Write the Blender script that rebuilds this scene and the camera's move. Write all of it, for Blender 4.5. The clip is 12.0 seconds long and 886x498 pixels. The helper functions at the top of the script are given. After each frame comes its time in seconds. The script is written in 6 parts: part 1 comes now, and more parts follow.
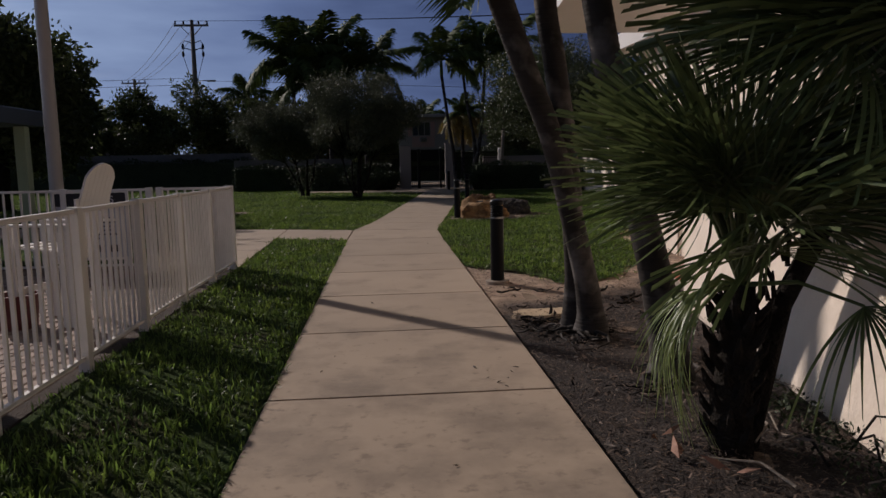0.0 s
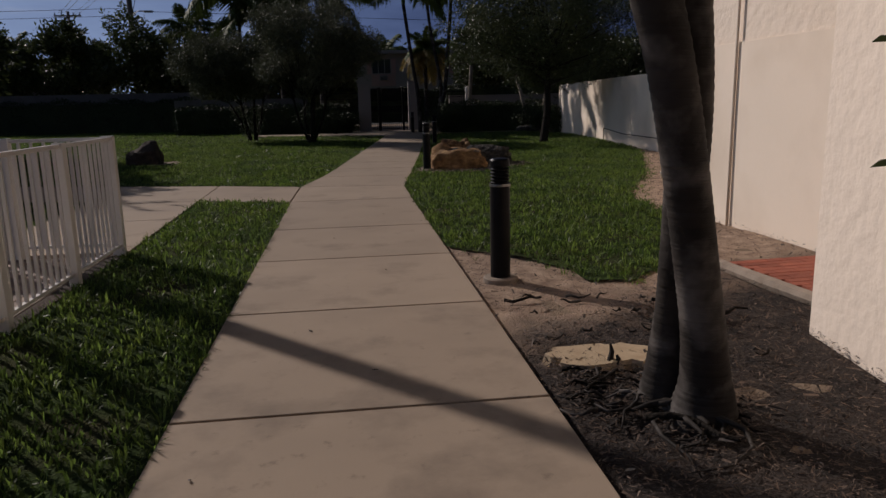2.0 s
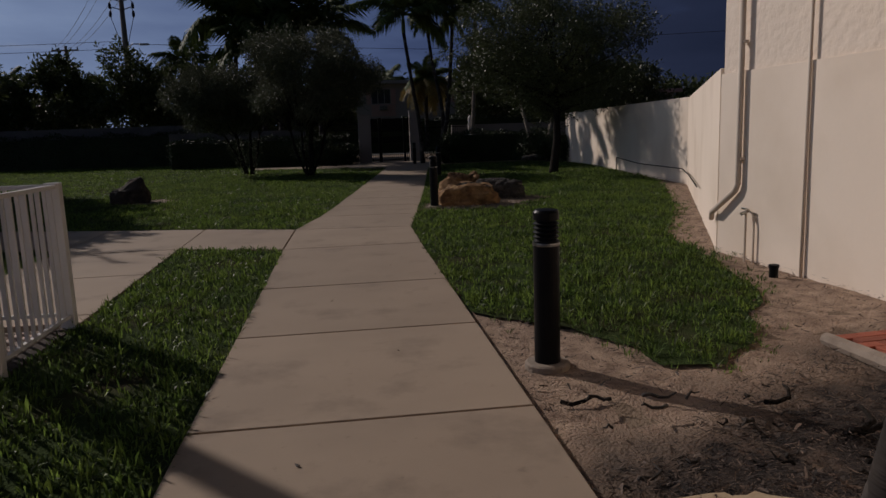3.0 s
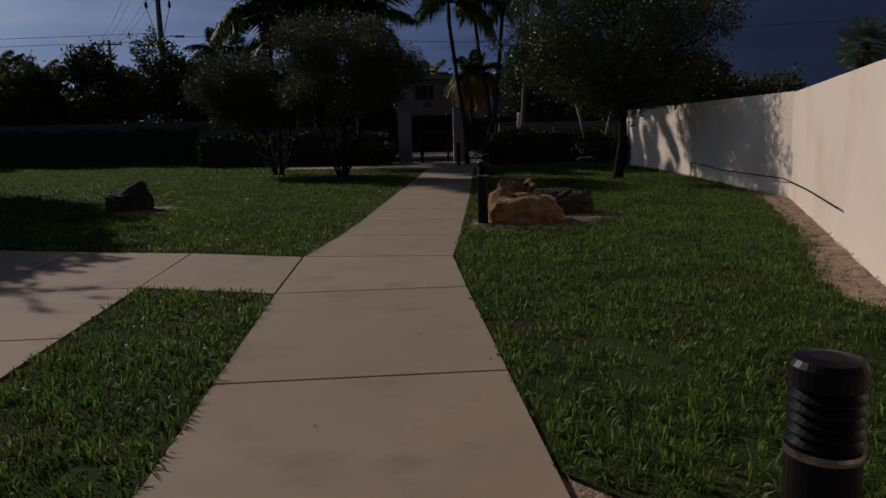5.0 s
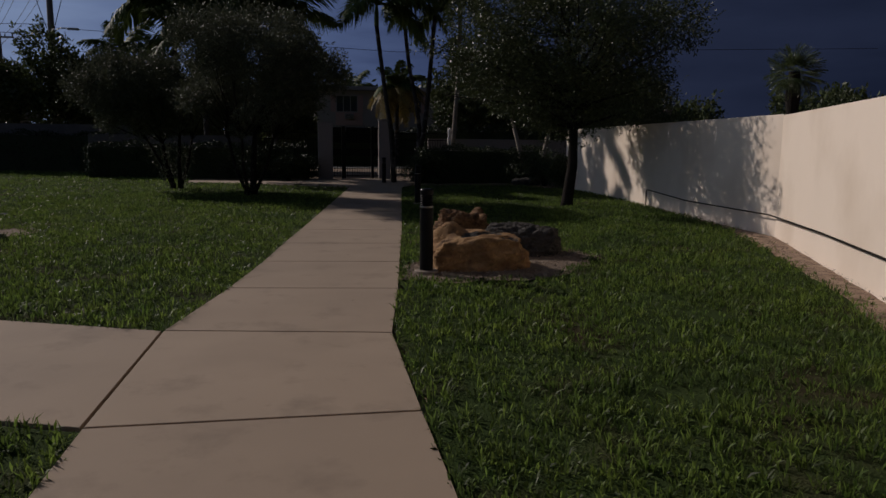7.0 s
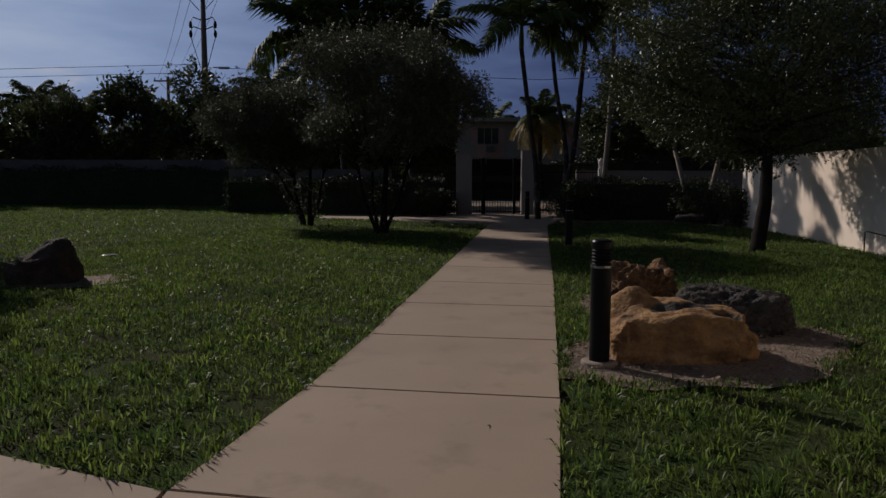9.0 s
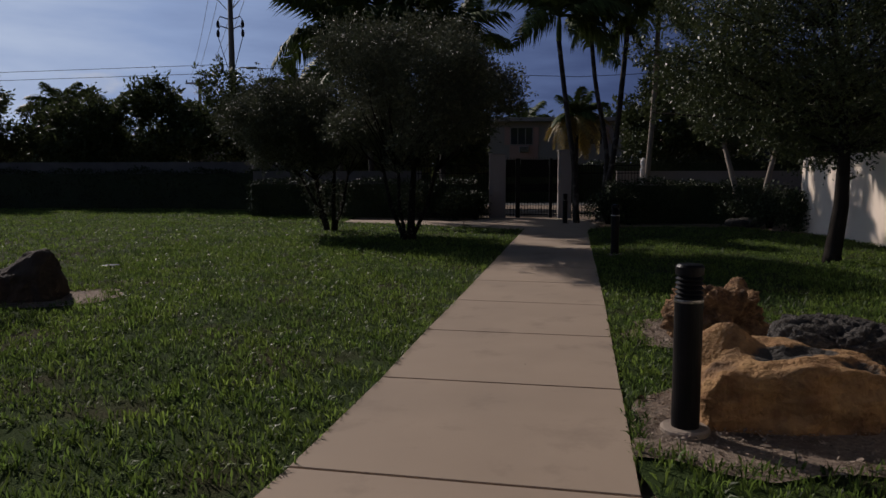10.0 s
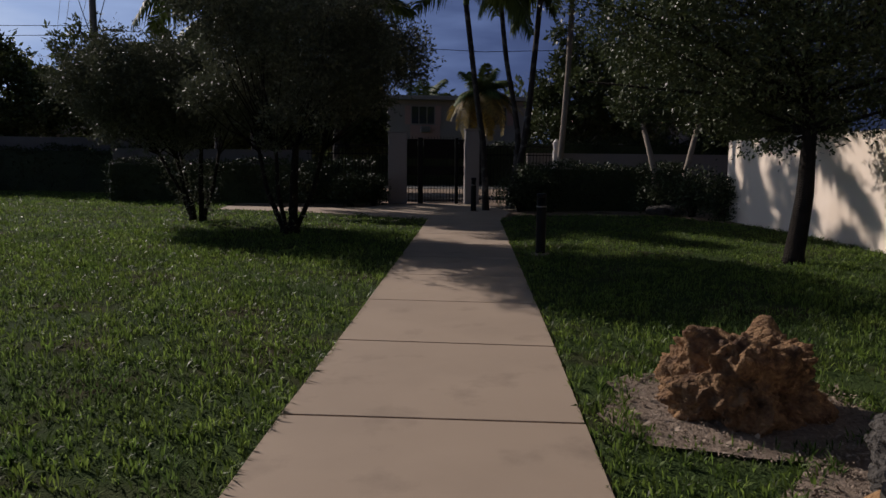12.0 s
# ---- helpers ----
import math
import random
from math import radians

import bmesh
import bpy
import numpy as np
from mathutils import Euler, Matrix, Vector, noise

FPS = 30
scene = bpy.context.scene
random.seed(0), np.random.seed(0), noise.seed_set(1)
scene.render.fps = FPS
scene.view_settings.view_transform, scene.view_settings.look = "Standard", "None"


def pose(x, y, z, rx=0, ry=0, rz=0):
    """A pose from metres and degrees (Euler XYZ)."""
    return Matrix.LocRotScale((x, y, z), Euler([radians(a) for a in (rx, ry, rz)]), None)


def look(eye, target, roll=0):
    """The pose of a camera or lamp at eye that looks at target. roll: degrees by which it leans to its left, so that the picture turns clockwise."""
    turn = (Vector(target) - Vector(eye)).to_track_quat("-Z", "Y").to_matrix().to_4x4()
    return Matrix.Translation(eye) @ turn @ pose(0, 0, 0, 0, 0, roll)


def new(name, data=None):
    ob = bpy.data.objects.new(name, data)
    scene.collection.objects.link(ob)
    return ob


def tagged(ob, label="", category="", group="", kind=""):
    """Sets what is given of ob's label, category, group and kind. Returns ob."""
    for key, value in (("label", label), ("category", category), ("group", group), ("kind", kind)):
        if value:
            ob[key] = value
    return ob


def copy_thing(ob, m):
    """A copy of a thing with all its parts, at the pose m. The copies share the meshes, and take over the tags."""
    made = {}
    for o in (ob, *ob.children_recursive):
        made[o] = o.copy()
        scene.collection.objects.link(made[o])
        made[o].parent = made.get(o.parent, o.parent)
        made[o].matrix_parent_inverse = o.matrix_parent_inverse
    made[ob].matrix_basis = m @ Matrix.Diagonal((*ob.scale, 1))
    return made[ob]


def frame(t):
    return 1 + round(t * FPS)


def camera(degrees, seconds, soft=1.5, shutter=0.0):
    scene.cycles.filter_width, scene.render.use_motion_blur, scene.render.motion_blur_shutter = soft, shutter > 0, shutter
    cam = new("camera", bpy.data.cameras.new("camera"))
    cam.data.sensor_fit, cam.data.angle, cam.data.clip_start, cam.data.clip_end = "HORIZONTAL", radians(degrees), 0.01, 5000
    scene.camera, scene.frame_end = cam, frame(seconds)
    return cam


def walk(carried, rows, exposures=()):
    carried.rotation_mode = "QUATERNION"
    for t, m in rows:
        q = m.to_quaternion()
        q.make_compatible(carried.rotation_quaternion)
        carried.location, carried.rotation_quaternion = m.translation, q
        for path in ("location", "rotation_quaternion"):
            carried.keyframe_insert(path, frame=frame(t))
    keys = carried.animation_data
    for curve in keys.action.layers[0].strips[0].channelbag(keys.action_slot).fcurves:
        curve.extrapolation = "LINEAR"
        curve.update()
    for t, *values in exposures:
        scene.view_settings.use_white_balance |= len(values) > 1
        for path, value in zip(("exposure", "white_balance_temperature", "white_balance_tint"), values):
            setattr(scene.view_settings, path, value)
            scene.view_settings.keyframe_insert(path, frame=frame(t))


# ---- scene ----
cam = camera(63.5, 12.0)
PATH = [
    (0, (-0.101, -0.196, 1.502), (0.049, 1.784, 1.263), -1.2),
    (0.5, (-0.003, 0.528, 1.508), (0.088, 2.515, 1.301), -1.8),
    (1, (0.014, 1.349, 1.479), (0.121, 3.32, 1.154), -1.5),
    (1.5, (-0.01, 2.083, 1.501), (0.061, 4.045, 1.123), -3.5),
    (2, (0.008, 2.806, 1.497), (0.257, 4.749, 1.095), -1.3),
    (2.5, (-0.008, 3.514, 1.54), (0.269, 5.469, 1.219), -2.1),
    (4.5, (0.212, 6.495, 1.553), (0.327, 8.462, 1.206), -1.7),
    (5, (0.266, 7.185, 1.568), (0.402, 9.153, 1.241), -1.5),
    (5.5, (0.246, 7.889, 1.592), (0.276, 9.867, 1.299), -0.8),
    (6, (0.341, 8.65, 1.573), (0.54, 10.62, 1.288), -0.6),
    (6.5, (0.307, 9.453, 1.592), (0.641, 11.402, 1.293), 0.8),
    (8.5, (0.564, 12.219, 1.568), (0.95, 14.171, 1.358), -0.0),
    (9, (0.513, 13.004, 1.558), (0.489, 14.994, 1.358), 0.1),
    (9.5, (0.515, 13.664, 1.564), (0.441, 15.652, 1.351), -0.6),
    (10, (0.502, 14.507, 1.566), (0.388, 16.494, 1.37), -0.1),
    (10.5, (0.575, 15.176, 1.567), (0.9, 17.137, 1.348), 0.2),
    (11, (0.581, 15.995, 1.58), (0.899, 17.952, 1.318), 0.6),
    (11.5, (0.601, 16.718, 1.577), (0.777, 18.696, 1.339), -0.1),
    (12, (0.556, 17.494, 1.572), (0.719, 19.472, 1.325), 0.5),
]
EXPOSURES = [(0, -0.36), (1, -0.32), (2, -0.52), (2.5, -0.72), (4.5, -1.0), (5.5, -0.80), (6.5, -0.80), (8.5, -0.68), (9.5, -0.42), (10.5, -0.18), (12, 0.0)]
walk(cam, [(t, look(eye, target, roll)) for t, eye, target, roll in PATH], EXPOSURES)

# ---- light ----
SUN_DIR = Vector((-0.667 * math.cos(radians(28.5)), 0.745 * math.cos(radians(28.5)), math.sin(radians(28.5)))).normalized()
sun_data = bpy.data.lights.new("sun", "SUN")
sun_data.energy, sun_data.angle, sun_data.color = 3.7, radians(0.55), (1.0, 0.885, 0.83)
sun = new("sun", sun_data)
sun.matrix_world = look(SUN_DIR * 60, (0, 0, 0))

world = bpy.data.worlds.new("sky")
scene.world = world
world.use_nodes = True
wn, wl = world.node_tree.nodes, world.node_tree.links
wn.clear()
w_out = wn.new("ShaderNodeOutputWorld")
w_bg = wn.new("ShaderNodeBackground")
w_sky = wn.new("ShaderNodeTexSky")
w_sky.sky_type, w_sky.sun_disc = "NISHITA", False
w_sky.sun_elevation, w_sky.sun_rotation = radians(28.5), radians(-41.8)
w_co = wn.new("ShaderNodeTexCoord")
w_sep = wn.new("ShaderNodeSeparateXYZ")
wl.new(w_co.outputs["Generated"], w_sep.inputs[0])
# storm cloud deck: thick to the right of the sun, thinner towards it, with soft billows
w_no = wn.new("ShaderNodeTexNoise")
w_no.inputs["Scale"].default_value, w_no.inputs["Detail"].default_value = 2.2, 6.0
w_mp = wn.new("ShaderNodeMapping")
w_mp.inputs["Scale"].default_value = (1.0, 1.0, 3.0)
wl.new(w_co.outputs["Generated"], w_mp.inputs[0])
wl.new(w_mp.outputs[0], w_no.inputs["Vector"])


def wmath(op, a, b):
    n = wn.new("ShaderNodeMath")
    n.operation = op
    if op == "MULTIPLY_ADD":
        n.inputs[2].default_value = 0.33
    for i, v in enumerate((a, b)):
        if isinstance(v, (int, float)):
            n.inputs[i].default_value = v
        else:
            wl.new(v, n.inputs[i])
    return n.outputs[0]


w_no2 = wn.new("ShaderNodeTexNoise")
w_no2.inputs["Scale"].default_value, w_no2.inputs["Detail"].default_value = 4.5, 7.0
w_mp2 = wn.new("ShaderNodeMapping")
w_mp2.inputs["Scale"].default_value = (1.0, 1.0, 5.0)
wl.new(w_co.outputs["Generated"], w_mp2.inputs[0])
wl.new(w_mp2.outputs[0], w_no2.inputs["Vector"])
w_side = wmath("ADD", wmath("ADD", wmath("MULTIPLY", w_sep.outputs[0], 0.85), wmath("MULTIPLY", w_sep.outputs[1], -0.3)), wmath("MULTIPLY", w_no.outputs[0], 0.5))
w_ramp = wn.new("ShaderNodeValToRGB")
cr = w_ramp.color_ramp
cr.elements[0].position, cr.elements[0].color = 0.0, (0.58, 0.67, 0.86, 1)
cr.elements[1].position, cr.elements[1].color = 1.0, (0.013, 0.019, 0.044, 1)
for q, col in ((0.20, (0.31, 0.41, 0.66, 1)), (0.42, (0.145, 0.205, 0.40, 1)), (0.58, (0.060, 0.088, 0.20, 1)), (0.74, (0.029, 0.039, 0.084, 1))):
    cr.elements.new(q).color = col
wl.new(wmath("ADD", wmath("MULTIPLY", w_side, 0.8), wmath("MULTIPLY_ADD", w_no2.outputs[0], 0.3)), w_ramp.inputs[0])
w_mul = wn.new("ShaderNodeVectorMath")
w_mul.operation = "SCALE"
wl.new(w_sky.outputs[0], w_mul.inputs[0])
w_mul.inputs["Scale"].default_value = 0.017
# overhead the clouds open to plain sky
w_up = wn.new("ShaderNodeMapRange")
w_up.inputs["From Min"].default_value, w_up.inputs["From Max"].default_value = 0.35, 0.8
w_up.clamp = True
wl.new(w_sep.outputs[2], w_up.inputs[0])
w_mix = wn.new("ShaderNodeMixRGB")
wl.new(w_up.outputs[0], w_mix.inputs[0])
wl.new(w_ramp.outputs[0], w_mix.inputs[1])
wl.new(w_mul.outputs[0], w_mix.inputs[2])
# a low white cloud bank towards the sun
w_no3 = wn.new("ShaderNodeTexNoise")
w_no3.inputs["Scale"].default_value, w_no3.inputs["Detail"].default_value = 5.0, 8.0
w_mp3 = wn.new("ShaderNodeMapping")
w_mp3.inputs["Scale"].default_value, w_mp3.inputs["Location"].default_value = (1.0, 1.0, 3.4), (0.35, 0.1, 0.0)
wl.new(w_co.outputs["Generated"], w_mp3.inputs[0])
wl.new(w_mp3.outputs[0], w_no3.inputs["Vector"])


def wrange(value, a, b):
    n = wn.new("ShaderNodeMapRange")
    n.interpolation_type = "SMOOTHSTEP"
    n.inputs["From Min"].default_value, n.inputs["From Max"].default_value = a, b
    wl.new(value, n.inputs[0])
    return n.outputs[0]


w_bank = wmath("MULTIPLY", wrange(w_no3.outputs[0], 0.48, 0.62), wmath("MULTIPLY", wrange(w_sep.outputs[0], -0.30, -0.44), wmath("MULTIPLY", wrange(w_sep.outputs[2], 0.08, 0.11), wrange(w_sep.outputs[2], 0.17, 0.135))))
w_cl = wn.new("ShaderNodeMixRGB")
wl.new(w_bank, w_cl.inputs[0])
wl.new(w_mix.outputs[0], w_cl.inputs[1])
w_cl.inputs[2].default_value = (0.60, 0.62, 0.70, 1)
wl.new(w_cl.outputs[0], w_bg.inputs[0])
w_bg.inputs[1].default_value = 1.0
wl.new(w_bg.outputs[0], w_out.inputs[0])


# ---- materials ----
def mat(name, c1, c2, rough=0.8, scale=6.0, fine=60.0, bump=0.3, metal=0.0, spec=0.4, vary=0.0, c3=None, big=0.7, dist=0.01, trans=0.0, island=False, rings=0.0):
    """Two-scale noise between two colours, an optional third for stains, a fine bump."""
    m = bpy.data.materials.new(name)
    m.use_nodes = True
    n, l = m.node_tree.nodes, m.node_tree.links
    b = n["Principled BSDF"]
    b.inputs["Roughness"].default_value, b.inputs["Metallic"].default_value = rough, metal
    b.inputs["Specular IOR Level"].default_value = spec
    geo = n.new("ShaderNodeNewGeometry")
    na, nb = n.new("ShaderNodeTexNoise"), n.new("ShaderNodeTexNoise")
    for q, sc in ((na, scale), (nb, fine)):
        q.inputs["Scale"].default_value, q.inputs["Detail"].default_value = sc, 5.0
        l.new(geo.outputs["Position"], q.inputs["Vector"])
    if rings:
        mp = n.new("ShaderNodeMapping")
        mp.inputs["Scale"].default_value = (0.12, 0.12, rings)
        l.new(geo.outputs["Position"], mp.inputs[0])
        l.new(mp.outputs[0], nb.inputs["Vector"])
    mixf = n.new("ShaderNodeMath")
    mixf.operation = "MULTIPLY_ADD"
    l.new(na.outputs[0], mixf.inputs[0])
    mixf.inputs[1].default_value = 1.6
    mixf.inputs[2].default_value = -0.55
    add = n.new("ShaderNodeMath")
    add.operation = "MULTIPLY_ADD"
    l.new(nb.outputs[0], add.inputs[0])
    add.inputs[1].default_value = 0.5
    l.new(mixf.outputs[0], add.inputs[2])
    add.use_clamp = True
    mx = n.new("ShaderNodeMixRGB")
    l.new(add.outputs[0], mx.inputs[0])
    mx.inputs[1].default_value, mx.inputs[2].default_value = (*c1, 1), (*c2, 1)
    col = mx.outputs[0]
    if c3:
        nc = n.new("ShaderNodeTexNoise")
        nc.inputs["Scale"].default_value, nc.inputs["Detail"].default_value = big, 6.0
        l.new(geo.outputs["Position"], nc.inputs["Vector"])
        rp = n.new("ShaderNodeValToRGB")
        rp.color_ramp.elements[0].position, rp.color_ramp.elements[1].position = 0.5, 0.72
        l.new(nc.outputs[0], rp.inputs[0])
        m3 = n.new("ShaderNodeMixRGB")
        l.new(rp.outputs[0], m3.inputs[0])
        l.new(col, m3.inputs[1])
        m3.inputs[2].default_value = (*c3, 1)
        col = m3.outputs[0]
    if vary:
        rnd = geo.outputs["Random Per Island"] if island else n.new("ShaderNodeObjectInfo").outputs["Random"]
        hsv = n.new("ShaderNodeHueSaturation")
        mr = n.new("ShaderNodeMapRange")
        mr.inputs["To Min"].default_value, mr.inputs["To Max"].default_value = 1 - vary, 1 + vary
        l.new(rnd, mr.inputs[0])
        l.new(mr.outputs[0], hsv.inputs["Value"])
        l.new(col, hsv.inputs["Color"])
        col = hsv.outputs[0]
    l.new(col, b.inputs["Base Color"])
    if bump:
        bp = n.new("ShaderNodeBump")
        bp.inputs["Strength"].default_value, bp.inputs["Distance"].default_value = bump, dist
        l.new(nb.outputs[0], bp.inputs["Height"])
        l.new(bp.outputs[0], b.inputs["Normal"])
    if trans:
        tr = n.new("ShaderNodeBsdfTranslucent")
        l.new(col, tr.inputs[0])
        ms = n.new("ShaderNodeMixShader")
        ms.inputs[0].default_value = trans
        l.new(b.outputs[0], ms.inputs[1])
        l.new(tr.outputs[0], ms.inputs[2])
        l.new(ms.outputs[0], n["Material Output"].inputs[0])
    return m




def path_concrete():
    """Tan concrete with faint mottling and dark noise blotches that grow towards low y."""
    m = mat("tan_concrete", (0.395, 0.304, 0.222), (0.345, 0.264, 0.192), 0.85, 1.1, 90, 0.15, c3=(0.33, 0.254, 0.186), big=0.8, vary=0.06, dist=0.004)
    n, l = m.node_tree.nodes, m.node_tree.links
    b = n["Principled BSDF"]
    base = b.inputs["Base Color"].links[0].from_socket
    geo, sep = n.new("ShaderNodeNewGeometry"), n.new("ShaderNodeSeparateXYZ")
    l.new(geo.outputs["Position"], sep.inputs[0])
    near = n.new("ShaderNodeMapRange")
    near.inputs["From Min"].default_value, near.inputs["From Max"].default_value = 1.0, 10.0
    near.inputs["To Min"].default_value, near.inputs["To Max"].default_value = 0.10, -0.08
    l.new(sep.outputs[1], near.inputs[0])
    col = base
    for sc, lo, hi, blotch in ((1.5, 0.47, 0.70, (0.17, 0.130, 0.098)), (9.0, 0.60, 0.72, (0.20, 0.152, 0.112))):
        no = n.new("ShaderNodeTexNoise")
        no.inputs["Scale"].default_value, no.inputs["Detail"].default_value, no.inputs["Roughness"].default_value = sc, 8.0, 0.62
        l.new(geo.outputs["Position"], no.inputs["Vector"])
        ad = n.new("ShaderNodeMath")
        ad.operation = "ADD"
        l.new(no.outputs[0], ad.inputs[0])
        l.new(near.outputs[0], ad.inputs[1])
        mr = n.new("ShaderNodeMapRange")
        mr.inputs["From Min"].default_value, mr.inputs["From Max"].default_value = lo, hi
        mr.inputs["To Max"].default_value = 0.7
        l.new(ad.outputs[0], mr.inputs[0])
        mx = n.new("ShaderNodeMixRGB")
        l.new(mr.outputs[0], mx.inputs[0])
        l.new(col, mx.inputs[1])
        mx.inputs[2].default_value = (*blotch, 1)
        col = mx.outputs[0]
    l.new(col, b.inputs["Base Color"])
    return m


M_CONC = path_concrete()
M_KERB = mat("grey_concrete", (0.37, 0.30, 0.235), (0.25, 0.20, 0.155), 0.9, 7, 80, 0.5, c3=(0.19, 0.145, 0.11), big=5)
M_SOIL = mat("soil", (0.13, 0.085, 0.055), (0.24, 0.17, 0.115), 0.95, 2.2, 45, 0.9, c3=(0.40, 0.31, 0.22), big=0.55, dist=0.03)
M_MULCH = mat("dark_mulch", (0.028, 0.018, 0.012), (0.065, 0.042, 0.027), 0.95, 5, 60, 1.0, c3=(0.12, 0.08, 0.055), big=1.0, dist=0.03)
M_SAND = mat("sand", (0.40, 0.30, 0.21), (0.27, 0.19, 0.13), 0.95, 3.5, 50, 0.8, c3=(0.17, 0.115, 0.075), big=1.4, dist=0.02)


def bed_material():
    """Dark mulch by the trunks giving way to bare sand farther along, with a ragged border."""
    m = bpy.data.materials.new("bed_soil")
    m.use_nodes = True
    n, l = m.node_tree.nodes, m.node_tree.links
    b = n["Principled BSDF"]
    b.inputs["Roughness"].default_value = 0.95
    geo, sep = n.new("ShaderNodeNewGeometry"), n.new("ShaderNodeSeparateXYZ")
    l.new(geo.outputs["Position"], sep.inputs[0])
    noises = []
    for sc, dt in ((1.3, 6.0), (7.0, 6.0), (55.0, 5.0)):
        q = n.new("ShaderNodeTexNoise")
        q.inputs["Scale"].default_value, q.inputs["Detail"].default_value = sc, dt
        l.new(geo.outputs["Position"], q.inputs["Vector"])
        noises.append(q.outputs[0])

    def madd(a, k, c):
        q = n.new("ShaderNodeMath")
        q.operation = "MULTIPLY_ADD"
        l.new(a, q.inputs[0])
        q.inputs[1].default_value = k
        if isinstance(c, float):
            q.inputs[2].default_value = c
        else:
            l.new(c, q.inputs[2])
        return q.outputs[0]

    f = madd(noises[0], 2.4, madd(noises[1], 1.2, madd(sep.outputs[1], 1.1, madd(sep.outputs[0], -0.6, -8.6))))
    cl = n.new("ShaderNodeClamp")
    l.new(f, cl.inputs[0])
    cols = []
    for (c1, c2), k in ((((0.011, 0.0075, 0.006), (0.046, 0.030, 0.022)), 1), (((0.53, 0.385, 0.275), (0.20, 0.130, 0.090)), 1)):
        mx = n.new("ShaderNodeMixRGB")
        st = madd(noises[1], 2.0, madd(noises[2], 0.8, -0.9))
        l.new(st, mx.inputs[0])
        mx.use_clamp = True
        mx.inputs[1].default_value, mx.inputs[2].default_value = (*c1, 1), (*c2, 1)
        cols.append(mx.outputs[0])
    mx = n.new("ShaderNodeMixRGB")
    l.new(cl.outputs[0], mx.inputs[0])
    l.new(cols[0], mx.inputs[1]), l.new(cols[1], mx.inputs[2])
    l.new(mx.outputs[0], b.inputs["Base Color"])
    bp = n.new("ShaderNodeBump")
    bp.inputs["Strength"].default_value, bp.inputs["Distance"].default_value = 1.0, 0.03
    l.new(madd(noises[1], 0.8, noises[2]), bp.inputs["Height"])
    l.new(bp.outputs[0], b.inputs["Normal"])
    return m


M_BED = bed_material()
M_CHIP = mat("wood_chips", (0.15, 0.10, 0.07), (0.012, 0.008, 0.006), 0.7, 34, 90, 0.3, vary=0.8, island=True)
M_DEAD = mat("dead_leaf_brown", (0.24, 0.105, 0.062), (0.36, 0.20, 0.13), 0.7, 30, 90, 0.3)
M_TURF = mat("turf_base", (0.030, 0.050, 0.016), (0.058, 0.084, 0.028), 1.0, 1.2, 55, 0.9, dist=0.03, spec=0.05, c3=(0.062, 0.046, 0.030), big=0.9)
M_GRASS = mat("grass_blades", (0.050, 0.098, 0.021), (0.166, 0.224, 0.045), 0.45, 2.6, 7, 0, spec=0.24, vary=0.75, island=True, trans=0.55, c3=(0.055, 0.088, 0.030), big=0.6)
M_STUCCO = mat("rough_stucco", (0.85, 0.725, 0.60), (0.77, 0.655, 0.54), 0.9, 1.2, 9, 0.55, dist=0.035)
M_WALL = mat("cream_render", (0.86, 0.735, 0.605), (0.80, 0.685, 0.56), 0.9, 0.8, 30, 0.15, dist=0.004, c3=(0.71, 0.59, 0.465), big=0.6)
M_WHITE = mat("white_paint", (0.74, 0.70, 0.66), (0.66, 0.62, 0.57), 0.45, 3, 60, 0.08)
M_PIPE = mat("cream_pipe", (0.62, 0.52, 0.42), (0.52, 0.43, 0.34), 0.6, 4, 60, 0.1)
M_POLE = mat("painted_pole", (0.52, 0.48, 0.44), (0.44, 0.40, 0.37), 0.5, 2, 40, 0.1)
M_BLACK = mat("black_metal", (0.006, 0.006, 0.007), (0.010, 0.010, 0.011), 0.38, 8, 120, 0.05, spec=0.1)
M_RING = mat("worn_ring", (0.34, 0.33, 0.31), (0.10, 0.10, 0.10), 0.35, 30, 120, 0.05, metal=1.0)
M_CHROME = mat("bare_aluminium", (0.65, 0.63, 0.60), (0.5, 0.48, 0.46), 0.3, 9, 60, 0.05, metal=1.0)
M_BRICK = mat("red_brick", (0.36, 0.105, 0.06), (0.27, 0.075, 0.045), 0.85, 6, 70, 0.4, vary=0.2)
M_PAVER = mat("pool_pavers", (0.33, 0.25, 0.20), (0.22, 0.16, 0.13), 0.85, 7, 70, 0.4, vary=0.35)
M_PAVER2 = mat("pool_pavers_rest", (0.33, 0.25, 0.20), (0.22, 0.16, 0.13), 0.85, 7, 70, 0.4, vary=0.35, island=True)
M_BARK = mat("palm_bark", (0.014, 0.012, 0.010), (0.055, 0.046, 0.040), 0.75, 4, 14, 1.0, c3=(0.150, 0.132, 0.118), big=4.5, dist=0.010, rings=2.6, spec=0.15)
M_BARK2 = mat("tree_bark", (0.014, 0.012, 0.010), (0.036, 0.030, 0.025), 0.95, 6, 50, 1.0, dist=0.03, spec=0.08)
M_PALE = mat("pale_bark", (0.30, 0.25, 0.20), (0.20, 0.165, 0.13), 0.9, 5, 50, 0.5, dist=0.02)
M_LEAF = mat("olive_leaves", (0.078, 0.090, 0.056), (0.118, 0.130, 0.082), 0.55, 1.0, 9, 0, spec=0.12, vary=0.35, island=True, trans=0.14)
M_LEAF2 = mat("broad_leaves", (0.046, 0.062, 0.024), (0.086, 0.104, 0.042), 0.45, 1.0, 9, 0, spec=0.22, vary=0.45, island=True, trans=0.16)
